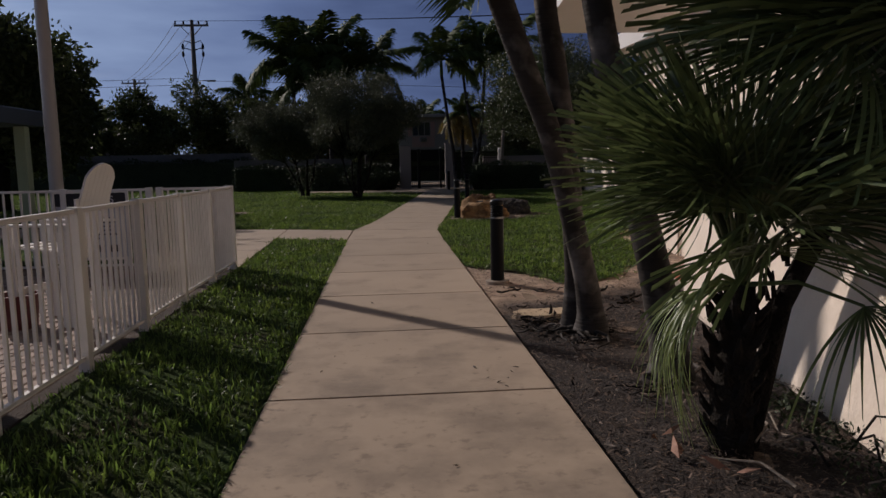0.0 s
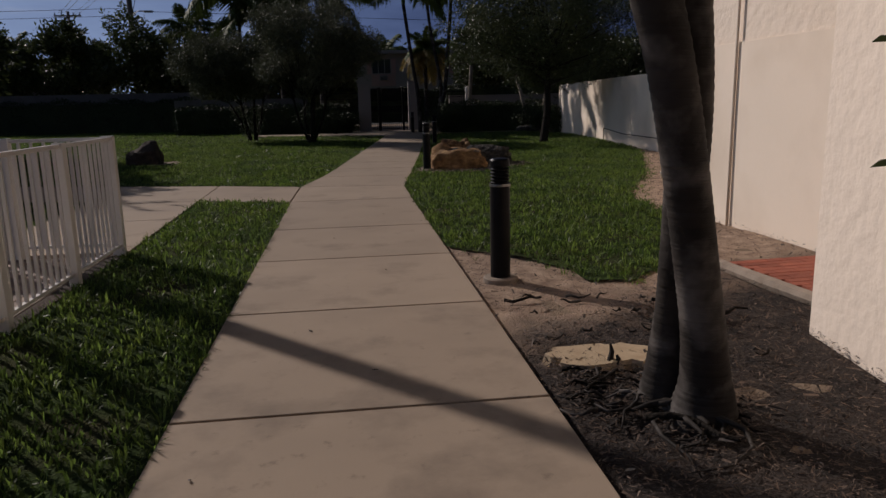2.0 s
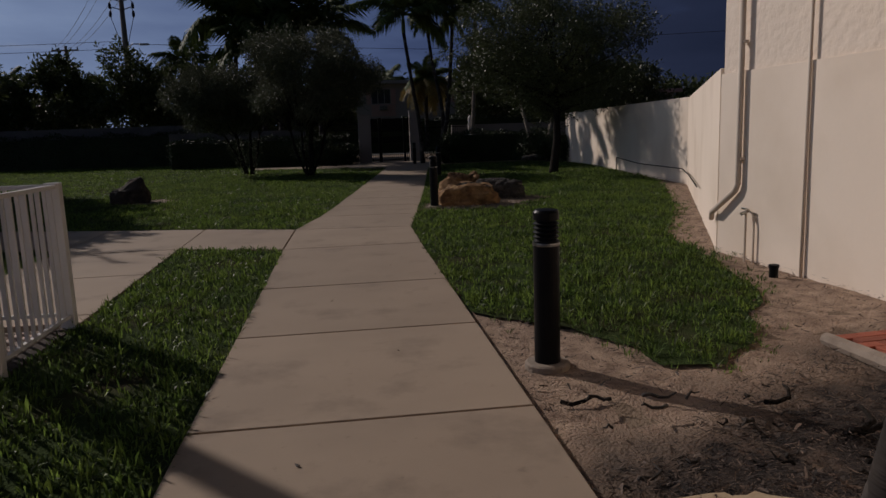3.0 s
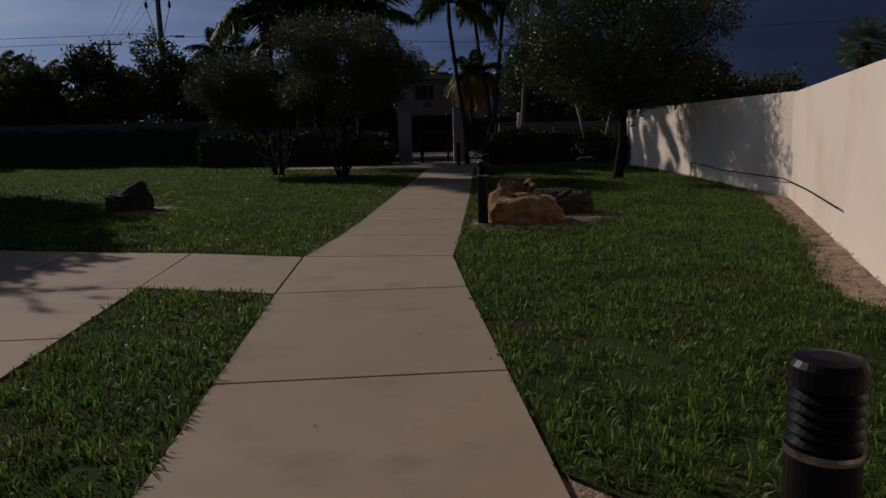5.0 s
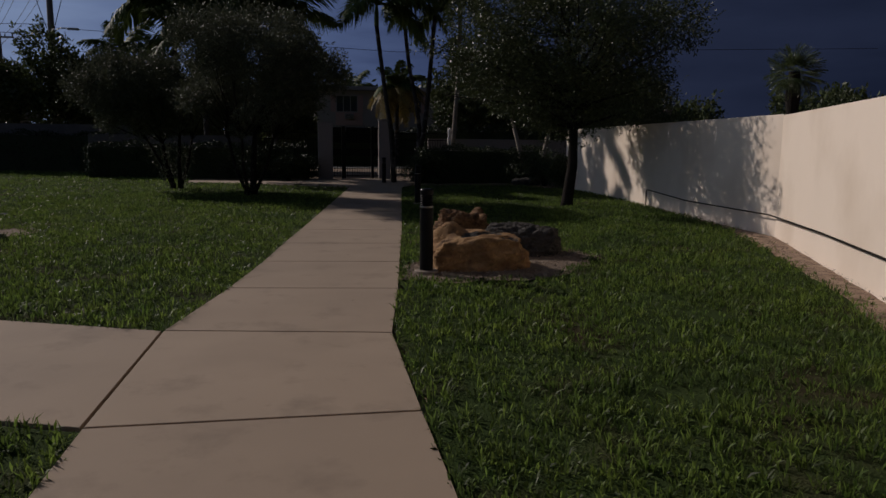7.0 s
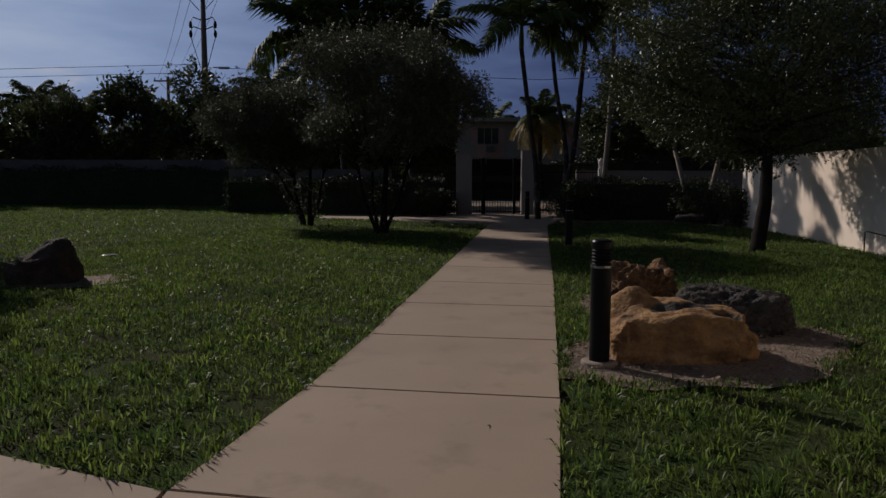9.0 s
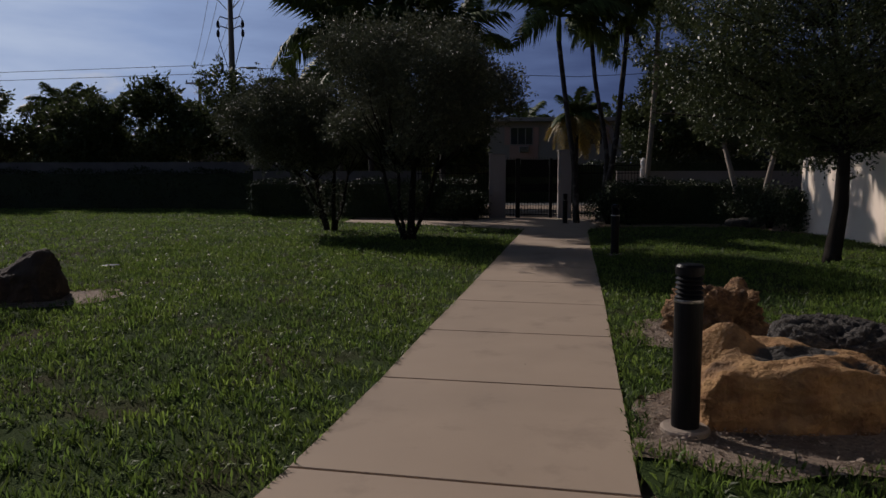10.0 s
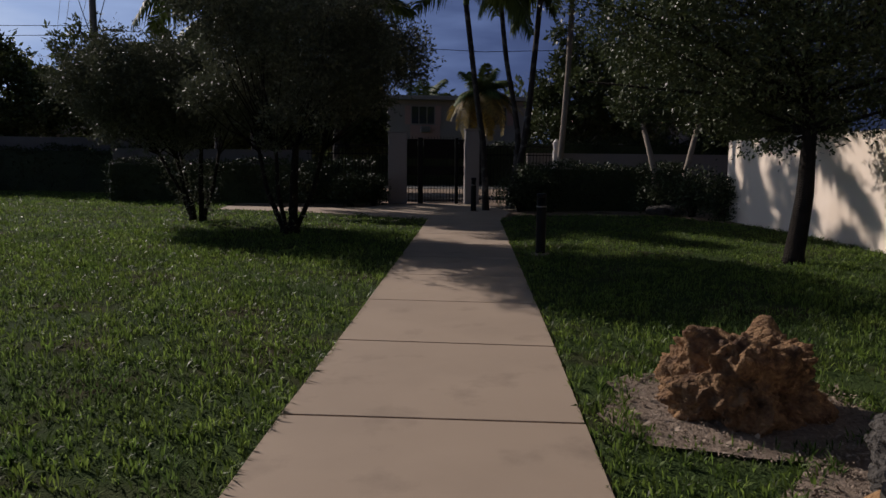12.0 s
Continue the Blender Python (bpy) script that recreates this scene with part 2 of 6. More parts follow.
M_LEAF3 = mat("far_leaves", (0.050, 0.066, 0.026), (0.088, 0.108, 0.042), 0.48, 0.5, 5, 0, spec=0.2, vary=0.5, island=True, trans=0.26)
M_HEDGE = mat("hedge_leaves", (0.026, 0.036, 0.016), (0.050, 0.066, 0.027), 0.55, 1.0, 9, 0, spec=0.18, vary=0.5, island=True, trans=0.05)
M_FROND = mat("palm_fronds", (0.055, 0.080, 0.026), (0.090, 0.125, 0.040), 0.6, 1.5, 12, 0, spec=0.08, vary=0.35, island=True, trans=0.1)
M_DRY = mat("dry_fronds", (0.30, 0.20, 0.05), (0.20, 0.16, 0.035), 0.6, 1.5, 12, 0, vary=0.35, island=True, trans=0.2)
M_FAN = mat("fan_palm_leaf", (0.066, 0.092, 0.032), (0.118, 0.148, 0.056), 0.36, 2.0, 14, 0, vary=0.4, island=True, trans=0.22)
M_FANLT = mat("young_fan_leaf", (0.16, 0.22, 0.06), (0.22, 0.26, 0.10), 0.42, 2.0, 14, 0, vary=0.3, island=True, trans=0.25)


def dark_hollow_rock():
    """Ochre limestone whose hollows have their shade painted in as a ragged dark tone."""
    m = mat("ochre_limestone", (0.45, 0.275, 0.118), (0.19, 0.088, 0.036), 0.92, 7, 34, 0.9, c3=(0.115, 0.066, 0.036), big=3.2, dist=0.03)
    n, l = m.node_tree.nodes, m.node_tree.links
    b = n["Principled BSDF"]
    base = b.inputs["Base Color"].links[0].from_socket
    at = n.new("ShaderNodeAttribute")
    at.attribute_name = "hollow_shade"
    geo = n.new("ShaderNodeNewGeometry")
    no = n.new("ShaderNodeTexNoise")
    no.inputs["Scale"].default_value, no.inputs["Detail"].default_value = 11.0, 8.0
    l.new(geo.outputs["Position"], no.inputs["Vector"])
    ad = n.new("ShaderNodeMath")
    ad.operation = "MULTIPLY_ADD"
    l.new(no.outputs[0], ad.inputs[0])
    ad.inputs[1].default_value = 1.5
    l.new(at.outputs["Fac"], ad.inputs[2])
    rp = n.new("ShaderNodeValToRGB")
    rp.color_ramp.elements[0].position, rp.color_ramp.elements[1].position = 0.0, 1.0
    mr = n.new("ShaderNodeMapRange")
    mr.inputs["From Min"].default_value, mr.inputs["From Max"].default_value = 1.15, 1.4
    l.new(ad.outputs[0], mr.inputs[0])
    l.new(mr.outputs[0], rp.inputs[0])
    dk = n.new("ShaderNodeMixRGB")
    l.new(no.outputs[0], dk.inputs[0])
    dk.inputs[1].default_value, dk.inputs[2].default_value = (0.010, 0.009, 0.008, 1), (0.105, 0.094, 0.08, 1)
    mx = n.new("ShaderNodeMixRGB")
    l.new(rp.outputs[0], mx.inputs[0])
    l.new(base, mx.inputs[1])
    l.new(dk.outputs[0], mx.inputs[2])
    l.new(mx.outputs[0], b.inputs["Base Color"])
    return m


M_OCHRE = dark_hollow_rock()
M_DARKROCK = mat("grey_coral_rock", (0.034, 0.030, 0.027), (0.125, 0.112, 0.096), 0.95, 13, 46, 1.0, c3=(0.018, 0.016, 0.015), big=5, dist=0.05)
M_REDROCK = mat("rusty_coral_rock", (0.40, 0.235, 0.110), (0.090, 0.044, 0.025), 0.95, 10, 40, 1.0, c3=(0.034, 0.020, 0.014), big=4, dist=0.06)
M_GRAVEL = mat("grey_gravel", (0.42, 0.325, 0.245), (0.16, 0.118, 0.088), 0.95, 24, 110, 1.0, c3=(0.15, 0.11, 0.08), big=2.2, dist=0.03)
M_PEBBLE = mat("pebbles", (0.36, 0.285, 0.215), (0.20, 0.15, 0.112), 0.9, 9, 60, 0.3, vary=0.4, island=True)
M_BROWNROCK = mat("brown_rock", (0.040, 0.032, 0.027), (0.092, 0.070, 0.055), 0.95, 6, 36, 1.0, dist=0.04)
M_STUMP = mat("cut_wood", (0.52, 0.40, 0.26), (0.40, 0.29, 0.18), 0.85, 9, 60, 0.4)
M_HOUSE = mat("house_render", (0.31, 0.275, 0.255), (0.25, 0.225, 0.205), 0.9, 0.6, 12, 0.1)
M_WALLD = mat("weathered_grey_wall", (0.17, 0.158, 0.148), (0.105, 0.096, 0.09), 0.9, 1.5, 20, 0.2)
M_PINK = mat("pink_render", (0.42, 0.27, 0.24), (0.36, 0.23, 0.20), 0.9, 0.6, 12, 0.1)
M_ROOF = mat("grey_roof", (0.30, 0.28, 0.27), (0.22, 0.21, 0.20), 0.9, 2, 20, 0.3)
M_GLASS = mat("dark_window_glass", (0.02, 0.022, 0.026), (0.03, 0.032, 0.036), 0.08, 1, 5, 0, spec=0.6)
M_TIMBER = mat("weathered_timber", (0.24, 0.215, 0.19), (0.16, 0.14, 0.12), 0.9, 4, 40, 0.4)
M_WIRE = mat("wire", (0.02, 0.02, 0.022), (0.03, 0.03, 0.032), 0.6, 4, 40, 0)
M_ROAD = mat("asphalt", (0.05, 0.05, 0.05), (0.065, 0.063, 0.06), 0.9, 2, 80, 0.3)
M_GREEN = mat("pale_green_paint", (0.33, 0.40, 0.28), (0.28, 0.34, 0.24), 0.6, 2, 40, 0.1)
M_NAVY = mat("slate_blue_roof", (0.05, 0.07, 0.10), (0.04, 0.055, 0.08), 0.6, 2, 40, 0.1)
M_REDP = mat("dark_red_plastic", (0.11, 0.02, 0.018), (0.08, 0.015, 0.013), 0.5, 4, 40, 0.05)
M_SIGN = mat("black_sign_face", (0.012, 0.013, 0.015), (0.02, 0.02, 0.022), 0.5, 3, 40, 0)
M_SIGNGREY = mat("grey_sign_face", (0.45, 0.46, 0.50), (0.40, 0.41, 0.45), 0.5, 3, 40, 0)
M_LETTER = mat("sign_lettering", (0.72, 0.72, 0.74), (0.66, 0.66, 0.68), 0.5, 3, 40, 0)


# ---- shape helpers ----
def link_bm(name, bm, material, smooth=False):
    me = bpy.data.meshes.new(name)
    bm.normal_update()
    bm.to_mesh(me)
    bm.free()
    me.materials.append(material)
    if smooth:
        me.shade_smooth()
    return new(name, me)


def part(name, bm, material, parent, label="", smooth=False):
    ob = link_bm(name, bm, material, smooth)
    ob.parent = parent
    return tagged(ob, label) if label else ob


def thing(name, label, category, group="", at=(0, 0, 0), rz=0.0):
    ob = new(name)
    ob.matrix_basis = pose(*at, 0, 0, rz)
    return tagged(ob, label, category, group)


def np_mesh(name, verts, quads, material):
    """A mesh of four-cornered faces from arrays."""
    me = bpy.data.meshes.new(name)
    nv, nf = len(verts), len(quads)
    me.vertices.add(nv)
    me.vertices.foreach_set("co", np.asarray(verts, dtype=np.float32).ravel())
    me.loops.add(nf * 4)
    me.loops.foreach_set("vertex_index", np.asarray(quads, dtype=np.int32).ravel())
    me.polygons.add(nf)
    me.polygons.foreach_set("loop_start", np.arange(0, nf * 4, 4, dtype=np.int32))
    me.update(calc_edges=True)
    me.materials.append(material)
    return me


def box(bm, lo, hi, bevel=0.0, m=None):
    r = bmesh.ops.create_cube(bm, size=1.0)
    vs = r["verts"]
    c = [(a + b) / 2 for a, b in zip(lo, hi)]
    d = [b - a for a, b in zip(lo, hi)]
    for v in vs:
        v.co = Vector((c[0] + v.co.x * d[0], c[1] + v.co.y * d[1], c[2] + v.co.z * d[2]))
    if bevel:
        es = list({e for v in vs for e in v.link_edges})
        out = bmesh.ops.bevel(bm, geom=es, offset=bevel, segments=1, affect="EDGES", profile=0.5)
        vs = list({v for f in out["faces"] for v in f.verts} | {v for v in vs if v.is_valid})
    if m is not None:
        bmesh.ops.transform(bm, matrix=m, verts=[v for v in vs if v.is_valid])
    return bm


def tube(bm, pts, radii, n=10, cap=True):
    rings = []
    pts = [Vector(p) for p in pts]
    side = None
    for i, p in enumerate(pts):
        d = (pts[min(i + 1, len(pts) - 1)] - pts[max(i - 1, 0)]).normalized()
        if side is None:
            side = d.orthogonal().normalized()
        side = (side - d * side.dot(d)).normalized()
        up = d.cross(side)
        rings.append([bm.verts.new(p + (side * math.cos(2 * math.pi * k / n) + up * math.sin(2 * math.pi * k / n)) * radii[i]) for k in range(n)])
    for a, b in zip(rings, rings[1:]):
        for k in range(n):
            bm.faces.new((a[k], a[(k + 1) % n], b[(k + 1) % n], b[k]))
    if cap:
        bm.faces.new(list(reversed(rings[0])))
        bm.faces.new(rings[-1])
    return bm


def lathe(bm, profile, n=24, at=(0, 0, 0)):
    """profile: (radius, height) from the bottom up."""
    rings = [[bm.verts.new((at[0] + r * math.cos(2 * math.pi * k / n), at[1] + r * math.sin(2 * math.pi * k / n), at[2] + z)) for k in range(n)] for r, z in profile]
    for a, b in zip(rings, rings[1:]):
        for k in range(n):
            bm.faces.new((a[k], a[(k + 1) % n], b[(k + 1) % n], b[k]))
    bm.faces.new(list(reversed(rings[0])))
    bm.faces.new(rings[-1])
    return bm


def prism(bm, poly, z0, z1, chamfer=0.0):
    """An upright block over an anticlockwise outline, with a small chamfer round its top."""
    if chamfer:
        cx, cy = sum(p[0] for p in poly) / len(poly), sum(p[1] for p in poly) / len(poly)
        top = []
        for x, y in poly:
            d = math.hypot(x - cx, y - cy)
            top.append((x - (x - cx) / d * chamfer * 1.4, y - (y - cy) / d * chamfer * 1.4))
        levels = [(poly, z0), (poly, z1 - chamfer), (top, z1)]
    else:
        levels = [(poly, z0), (poly, z1)]
    rings = [[bm.verts.new((x, y, z)) for x, y in ps] for ps, z in levels]
    k = len(poly)
    for a, b in zip(rings, rings[1:]):
        for i in range(k):
            bm.faces.new((a[i], a[(i + 1) % k], b[(i + 1) % k], b[i]))
    bm.faces.new(list(reversed(rings[0])))
    bm.faces.new(rings[-1])
    return bm


def inside(poly, x, y):
    r = np.zeros(len(x), bool)
    j = len(poly) - 1
    for i in range(len(poly)):
        (xi, yi), (xj, yj) = poly[i], poly[j]
        if yi != yj:
            r ^= ((yi > y) != (yj > y)) & (x < (xj - xi) * (y - yi) / (yj - yi) + xi)
        j = i
    return r


def scatter(rng, poly, density, holes=()):
    xs, ys = [p[0] for p in poly], [p[1] for p in poly]
    x0, x1, y0, y1 = min(xs), max(xs), min(ys), max(ys)
    n = int((x1 - x0) * (y1 - y0) * density)
    x, y = rng.uniform(x0, x1, n), rng.uniform(y0, y1, n)
    k = inside(poly, x, y)
    for h in holes:
        k &= ~inside(h, x, y)
    return x[k], y[k]


def sheet(name, poly, z, material, bump=0.0, cell=0.5, seed=0, label="", category=""):
    """A piece of ground over an outline, in small cells with uneven height."""
    bm = bmesh.new()
    vs = [bm.verts.new((x, y, z)) for x, y in poly]
    bm.faces.new(vs)
    if bump:
        xs, ys = [p[0] for p in poly], [p[1] for p in poly]
        for axis, lo, hi in ((0, min(xs), max(xs)), (1, min(ys), max(ys))):
            q = lo + cell
            while q < hi:
                co, no = [0, 0, 0], [0, 0, 0]
                co[axis], no[axis] = q, 1
                bmesh.ops.bisect_plane(bm, geom=bm.verts[:] + bm.edges[:] + bm.faces[:], plane_co=co, plane_no=no)
                q += cell
        for v in bm.verts:
            if not v.is_boundary:
                v.co.z += bump * (noise.noise(Vector((v.co.x * 1.7, v.co.y * 1.7, seed))) + 0.5 * noise.noise(Vector((v.co.x * 5, v.co.y * 5, seed))))
    for f in bm.faces:
        if f.normal.z < 0:
            f.normal_flip()
    return tagged(link_bm(name, bm, material, True), label, category, kind="structure")


def leaf_quads(rng, centres, size, jitter=0.35, width=0.42, droop=0.0, normals=None):
    """Diamond leaves at the given places, turned at random."""
    n = len(centres)
    d = rng.normal(size=(n, 3))
    if normals is not None:
        d = d * 0.7 + normals
    d[:, 2] -= droop
    d /= np.linalg.norm(d, axis=1)[:, None] + 1e-9
    s = np.cross(d, rng.normal(size=(n, 3)))
    s /= np.linalg.norm(s, axis=1)[:, None] + 1e-9
    L = size * (1 + jitter * rng.uniform(-1, 1, n))[:, None]
    v = np.stack([centres, centres + d * L * 0.5 + s * L * width * 0.5, centres + d * L, centres + d * L * 0.5 - s * L * width * 0.5], 1)
    return v.reshape(-1, 3), np.arange(n * 4).reshape(-1, 4)


def crown_points(rng, clumps, n, shell=0.55):
    """Places in a crown made of clumps (x, y, z, rx, ry, rz), thick at the clumps' outsides, with gaps."""
    vol = np.array([c[3] * c[4] * c[5] for c in clumps]) ** 0.67
    which = rng.choice(len(clumps), n, p=vol / vol.sum())
    c = np.array(clumps)[which]
    u = rng.normal(size=(n, 3))
    u /= np.linalg.norm(u, axis=1)[:, None]
    r = shell + (1.12 - shell) * rng.uniform(0, 1, n) ** 0.7
    r = r * (1 + 0.13 * np.sin(u[:, 0] * 9 + which * 2.3) * np.cos(u[:, 1] * 8 + which) + 0.10 * rng.normal(size=n))
    return c[:, :3] + u * c[:, 3:] * r[:, None], u


def clumps_for(rng, centre, spread, k, size):
    out = []
    for i in range(k):
        u = rng.normal(size=3)
        u /= np.linalg.norm(u)
        f = rng.uniform(0.25, 1.0) ** 0.5
        s = size * rng.uniform(0.65, 1.25)
        if i % 3 == 2:
            f, s = rng.uniform(1.0, 1.22), s * 0.5
        out.append((centre[0] + u[0] * spread[0] * f, centre[1] + u[1] * spread[1] * f, centre[2] + u[2] * spread[2] * f, s, s, s * 0.8))
    return out


def tree(at, label, stems, centre, spread, clumps, clump_size, leaves, leaf, bark, foliage, seed, group="", name="tree", droop=0.0, suckers=0):
    """stems: list of (base offset, top, radius); limbs run on from each stem into the crown."""
    rng = np.random.default_rng(seed)
    top = thing(name, label, "tree", group, at)
    bm = bmesh.new()
    cl = clumps_for(rng, centre, spread, clumps, clump_size)
    tips = []
    for (bx, by), (tx, ty, tz), r in stems:
        mid = ((bx + tx) / 2 + rng.uniform(-0.08, 0.08), (by + ty) / 2 + rng.uniform(-0.08, 0.08), tz * 0.5)
        tube(bm, [(bx, by, -0.1), (bx * 1.02, by * 1.02, 0.12), mid, (tx, ty, tz)], [r * 1.5, r * 1.15, r, r * 0.75], 9)
        tips.append((tx, ty, tz, r))
    leader = len(stems) == 1
    if leader:
        bx, by, bz, br = tips[0]
        e = Vector((centre[0], centre[1], centre[2] + 0.5 * spread[2]))
        tube(bm, [(bx, by, bz - 0.1), Vector((bx, by, bz)).lerp(e, 0.5) + Vector((0.12, 0.05, 0)), e], [br * 0.75, br * 0.5, br * 0.16], 8)
        tips = [(*(Vector((bx, by, bz)).lerp(e, k / 6) + Vector((0.12, 0.05, 0)) * (1 - abs(k / 3 - 1))), br * (1 - 0.11 * k)) for k in range(6)]
    for i, c in enumerate(cl):
        if leader:
            low = [q for q in tips if q[2] < c[2] - 0.1] or tips[:1]
            tx, ty, tz, r = low[-1] if i % 2 else low[len(low) // 2]
        else:
            tx, ty, tz, r = min(tips, key=lambda q: (q[0] - c[0]) ** 2 + (q[1] - c[1]) ** 2)
        m = ((tx + c[0]) / 2 + rng.uniform(-0.15, 0.15), (ty + c[1]) / 2 + rng.uniform(-0.15, 0.15), tz + (c[2] - tz) * 0.4)
        tube(bm, [(tx, ty, tz - 0.05), m, c[:3]], [r * 0.36, r * 0.24, r * 0.10], 6)
    part("trunk", bm, bark, top, smooth=True)
    p, u = crown_points(rng, cl, leaves)
    # loose sprigs that stick out of the clumps
    k = rng.integers(0, len(p), leaves // 28)
    far = np.linalg.norm((p[k] - np.array(centre)) / (np.array(spread) + clump_size), axis=1) > 0.75
    k = k[far]
    out = u[k] * 0.7 + rng.normal(0, 0.35, (len(k), 3)) + np.array([0, 0, 0.35])
    ln = clump_size * rng.uniform(0.25, 0.65, len(k))
    st = np.linspace(0.1, 1.0, 14)
    sp = (p[k][:, None, :] + out[:, None, :] * (ln[:, None] * st[None, :])[:, :, None]).reshape(-1, 3)
    sp += rng.normal(0, leaf * 0.35, sp.shape)
    p, u = np.concatenate([p, sp]), np.concatenate([u, np.repeat(out, 14, axis=0)])
    if suckers:
        # leafy shoots low on the stems
        for (bx, by), (tx, ty, tz), r in stems:
            k = rng.uniform(0.1, 0.95, suckers)
            c = np.stack([bx + (tx - bx) * k, by + (ty - by) * k, tz * k], 1)
            p = np.concatenate([p, np.repeat(c, 9, axis=0) + rng.normal(0, 0.10, (suckers * 9, 3))])
            u = np.concatenate([u, rng.normal(0, 0.5, (suckers * 9, 3))])
    v, q = leaf_quads(rng, p, leaf, droop=droop, normals=u * 0.6)
    ob = new("crown", np_mesh("crown", v, q, foliage))
    ob.parent = top
    tagged(ob, kind="stuff")
    return top


def ragged(poly, amount=0.06, step=0.22, seed=0):
    """The outline with extra corners, pushed in and out by a smooth noise."""
    out = []
    for (x0, y0), (x1, y1) in zip(poly, poly[1:] + poly[:1]):
        n = max(1, int(math.hypot(x1 - x0, y1 - y0) / step))
        for i in range(n):
            x, y = x0 + (x1 - x0) * i / n, y0 + (y1 - y0) * i / n
            out.append((x + amount * noise.noise(Vector((x * 2.3, y * 2.3, seed))), y + amount * noise.noise(Vector((x * 2.3, y * 2.3, seed + 9)))))
    return out


# ---- ground, lawns and beds ----
def path_edge(y, side):
    """x of the main path's edge."""
    left = [(-8, -0.9), (14.29, -0.93), (16.43, -0.9), (18.23, -0.56), (20.03, -0.30), (21.84, -0.09), (23.69, 0.15), (36.6, 1.72)]
    right = [(-8, 0.97), (14.26, 0.985), (16.09, 1.01), (17.96, 1.286), (19.78, 1.527), (21.57, 1.766), (23.36, 2.006), (36.6, 3.66)]
    pts = left if side < 0 else right
    return float(np.interp(y, [p[0] for p in pts], [p[1] for p in pts]))


bm = bmesh.new()
bmesh.ops.create_grid(bm, x_segments=60, y_segments=60, size=600)
for v in bm.verts:
    v.co.z = -0.06
tagged(link_bm("ground", bm, M_SOIL), "bare brown sandy soil ground", "ground", kind="structure")

EL = [(path_edge(y, -1) - 0.012, y) for y in (16.43, 18.23, 20.03, 21.84, 23.69, 36.6)]
ER = [(path_edge(y, 1) + 0.012, y) for y in (10.2, 14.26, 16.09, 17.96, 19.78, 21.57, 23.36, 36.6)]
STRIP = [(-2.385, -6), (-0.915, -6), (-0.93, 14.27), (-2.46, 14.82), (-2.36, 10.75), (-2.385, 10.6)]
LAWN_L = EL + [(-1.88, 39.1), (-4.6, 40.2), (-4.7, 43.6), (-8.2, 45.6), (-10.2, 49.2), (-14, 51.4), (-48, 52.0), (-48, 22), (-9.5, 19.3), (-6.0, 18.15), (-4.1, 17.58), (-2.5, 17.07)]
PATCH = [(-4.22, 15.4), (-9.5, 16.9), (-22, 19.0), (-22, 11.6), (-4.05, 11.6)]
LAWN_R = ER[::-1] + [(1.16, 10.0), (1.7, 9.55), (2.0, 9.0), (1.95, 8.5), (2.35, 8.45), (2.96, 9.1), (3.6, 10.0), (3.9, 10.9), (4.25, 12.3), (4.4, 13.5), (4.85, 14.6), (6.15, 17.1), (7.4, 20.2), (8.4, 22.9), (8.9, 25.5), (9.5, 30), (9.9, 34.5), (8.6, 38.0), (4.6, 38.2), (3.9, 37.2)]
LAWN_R = LAWN_R[::-1]
LAWN_R = ragged(LAWN_R, 0.13, 0.25, 3)
PAD_A = [(1.34, 18.55), (1.75, 18.28), (2.25, 18.22), (3.3, 18.35), (4.0, 19.2), (4.5, 19.9), (4.2, 20.9), (3.2, 21.35), (2.6, 20.75), (2.2, 20.35), (2.0, 19.9), (1.58, 19.55)]
PAD_B = [(1.9, 21.75), (2.1, 21.2), (2.5, 20.95), (3.1, 20.95), (3.7, 21.4), (3.75, 22.2), (3.3, 22.75), (2.7, 22.65), (2.25, 22.35)]
PAD_C = [(-6.4, 23.2), (-5.6, 22.8), (-4.7, 23.0), (-4.3, 23.7), (-4.7, 24.4), (-5.6, 24.3), (-6.3, 23.9)]
sheet("lawn_strip", STRIP, -0.02, M_TURF, 0.01, 0.5, 1, "short green grass strip between fence and path", "lawn")
sheet("lawn_west", LAWN_L, -0.02, M_TURF, 0.02, 1.2, 2, "wide mown green lawn with coarse blades", "lawn")
sheet("lawn_pool", PATCH, -0.02, M_TURF, 0.02, 1.0, 3, "mown green lawn beside the pool walkway", "lawn")
sheet("lawn_east", LAWN_R, -0.02, M_TURF, 0.015, 0.8, 4, "mown green lawn between path and wall", "lawn")
BED = [(0.985, -6), (1.9, -6), (2.36, 3.0), (2.95, 6.95), (4.0, 7.1), (4.6, 7.2), (4.58, 12.5), (8.76, 21.95), (9.9, 34.0), (9.3, 34.0), (8.8, 30.0), (8.2, 25.5), (7.7, 23.2), (6.7, 20.5), (5.4, 17.4), (4.3, 14.8), (3.8, 13.6), (3.7, 12.3), (3.3, 11.2), (2.9, 10.4), (2.3, 9.8), (1.5, 10.3), (0.985, 10.6)]
SANDY = [(1.0, 7.6), (1.6, 7.9), (3.3, 8.9), (4.55, 8.7), (4.55, 12.5), (8.7, 21.95), (9.85, 34.0), (9.5, 30), (8.9, 25.5), (8.4, 22.9), (7.4, 20.2), (6.15, 17.1), (4.85, 14.6), (4.4, 13.5), (4.25, 12.3), (3.9, 10.9), (2.96, 9.1), (2.35, 8.45), (1.95, 8.5), (2.0, 9.0), (1.16, 10.0), (1.0, 10.2)]
sheet("planting_bed", BED, -0.045, M_BED, 0.03, 0.16, 5, "mulch bed turning to bare pale sand along the wall", "bed")
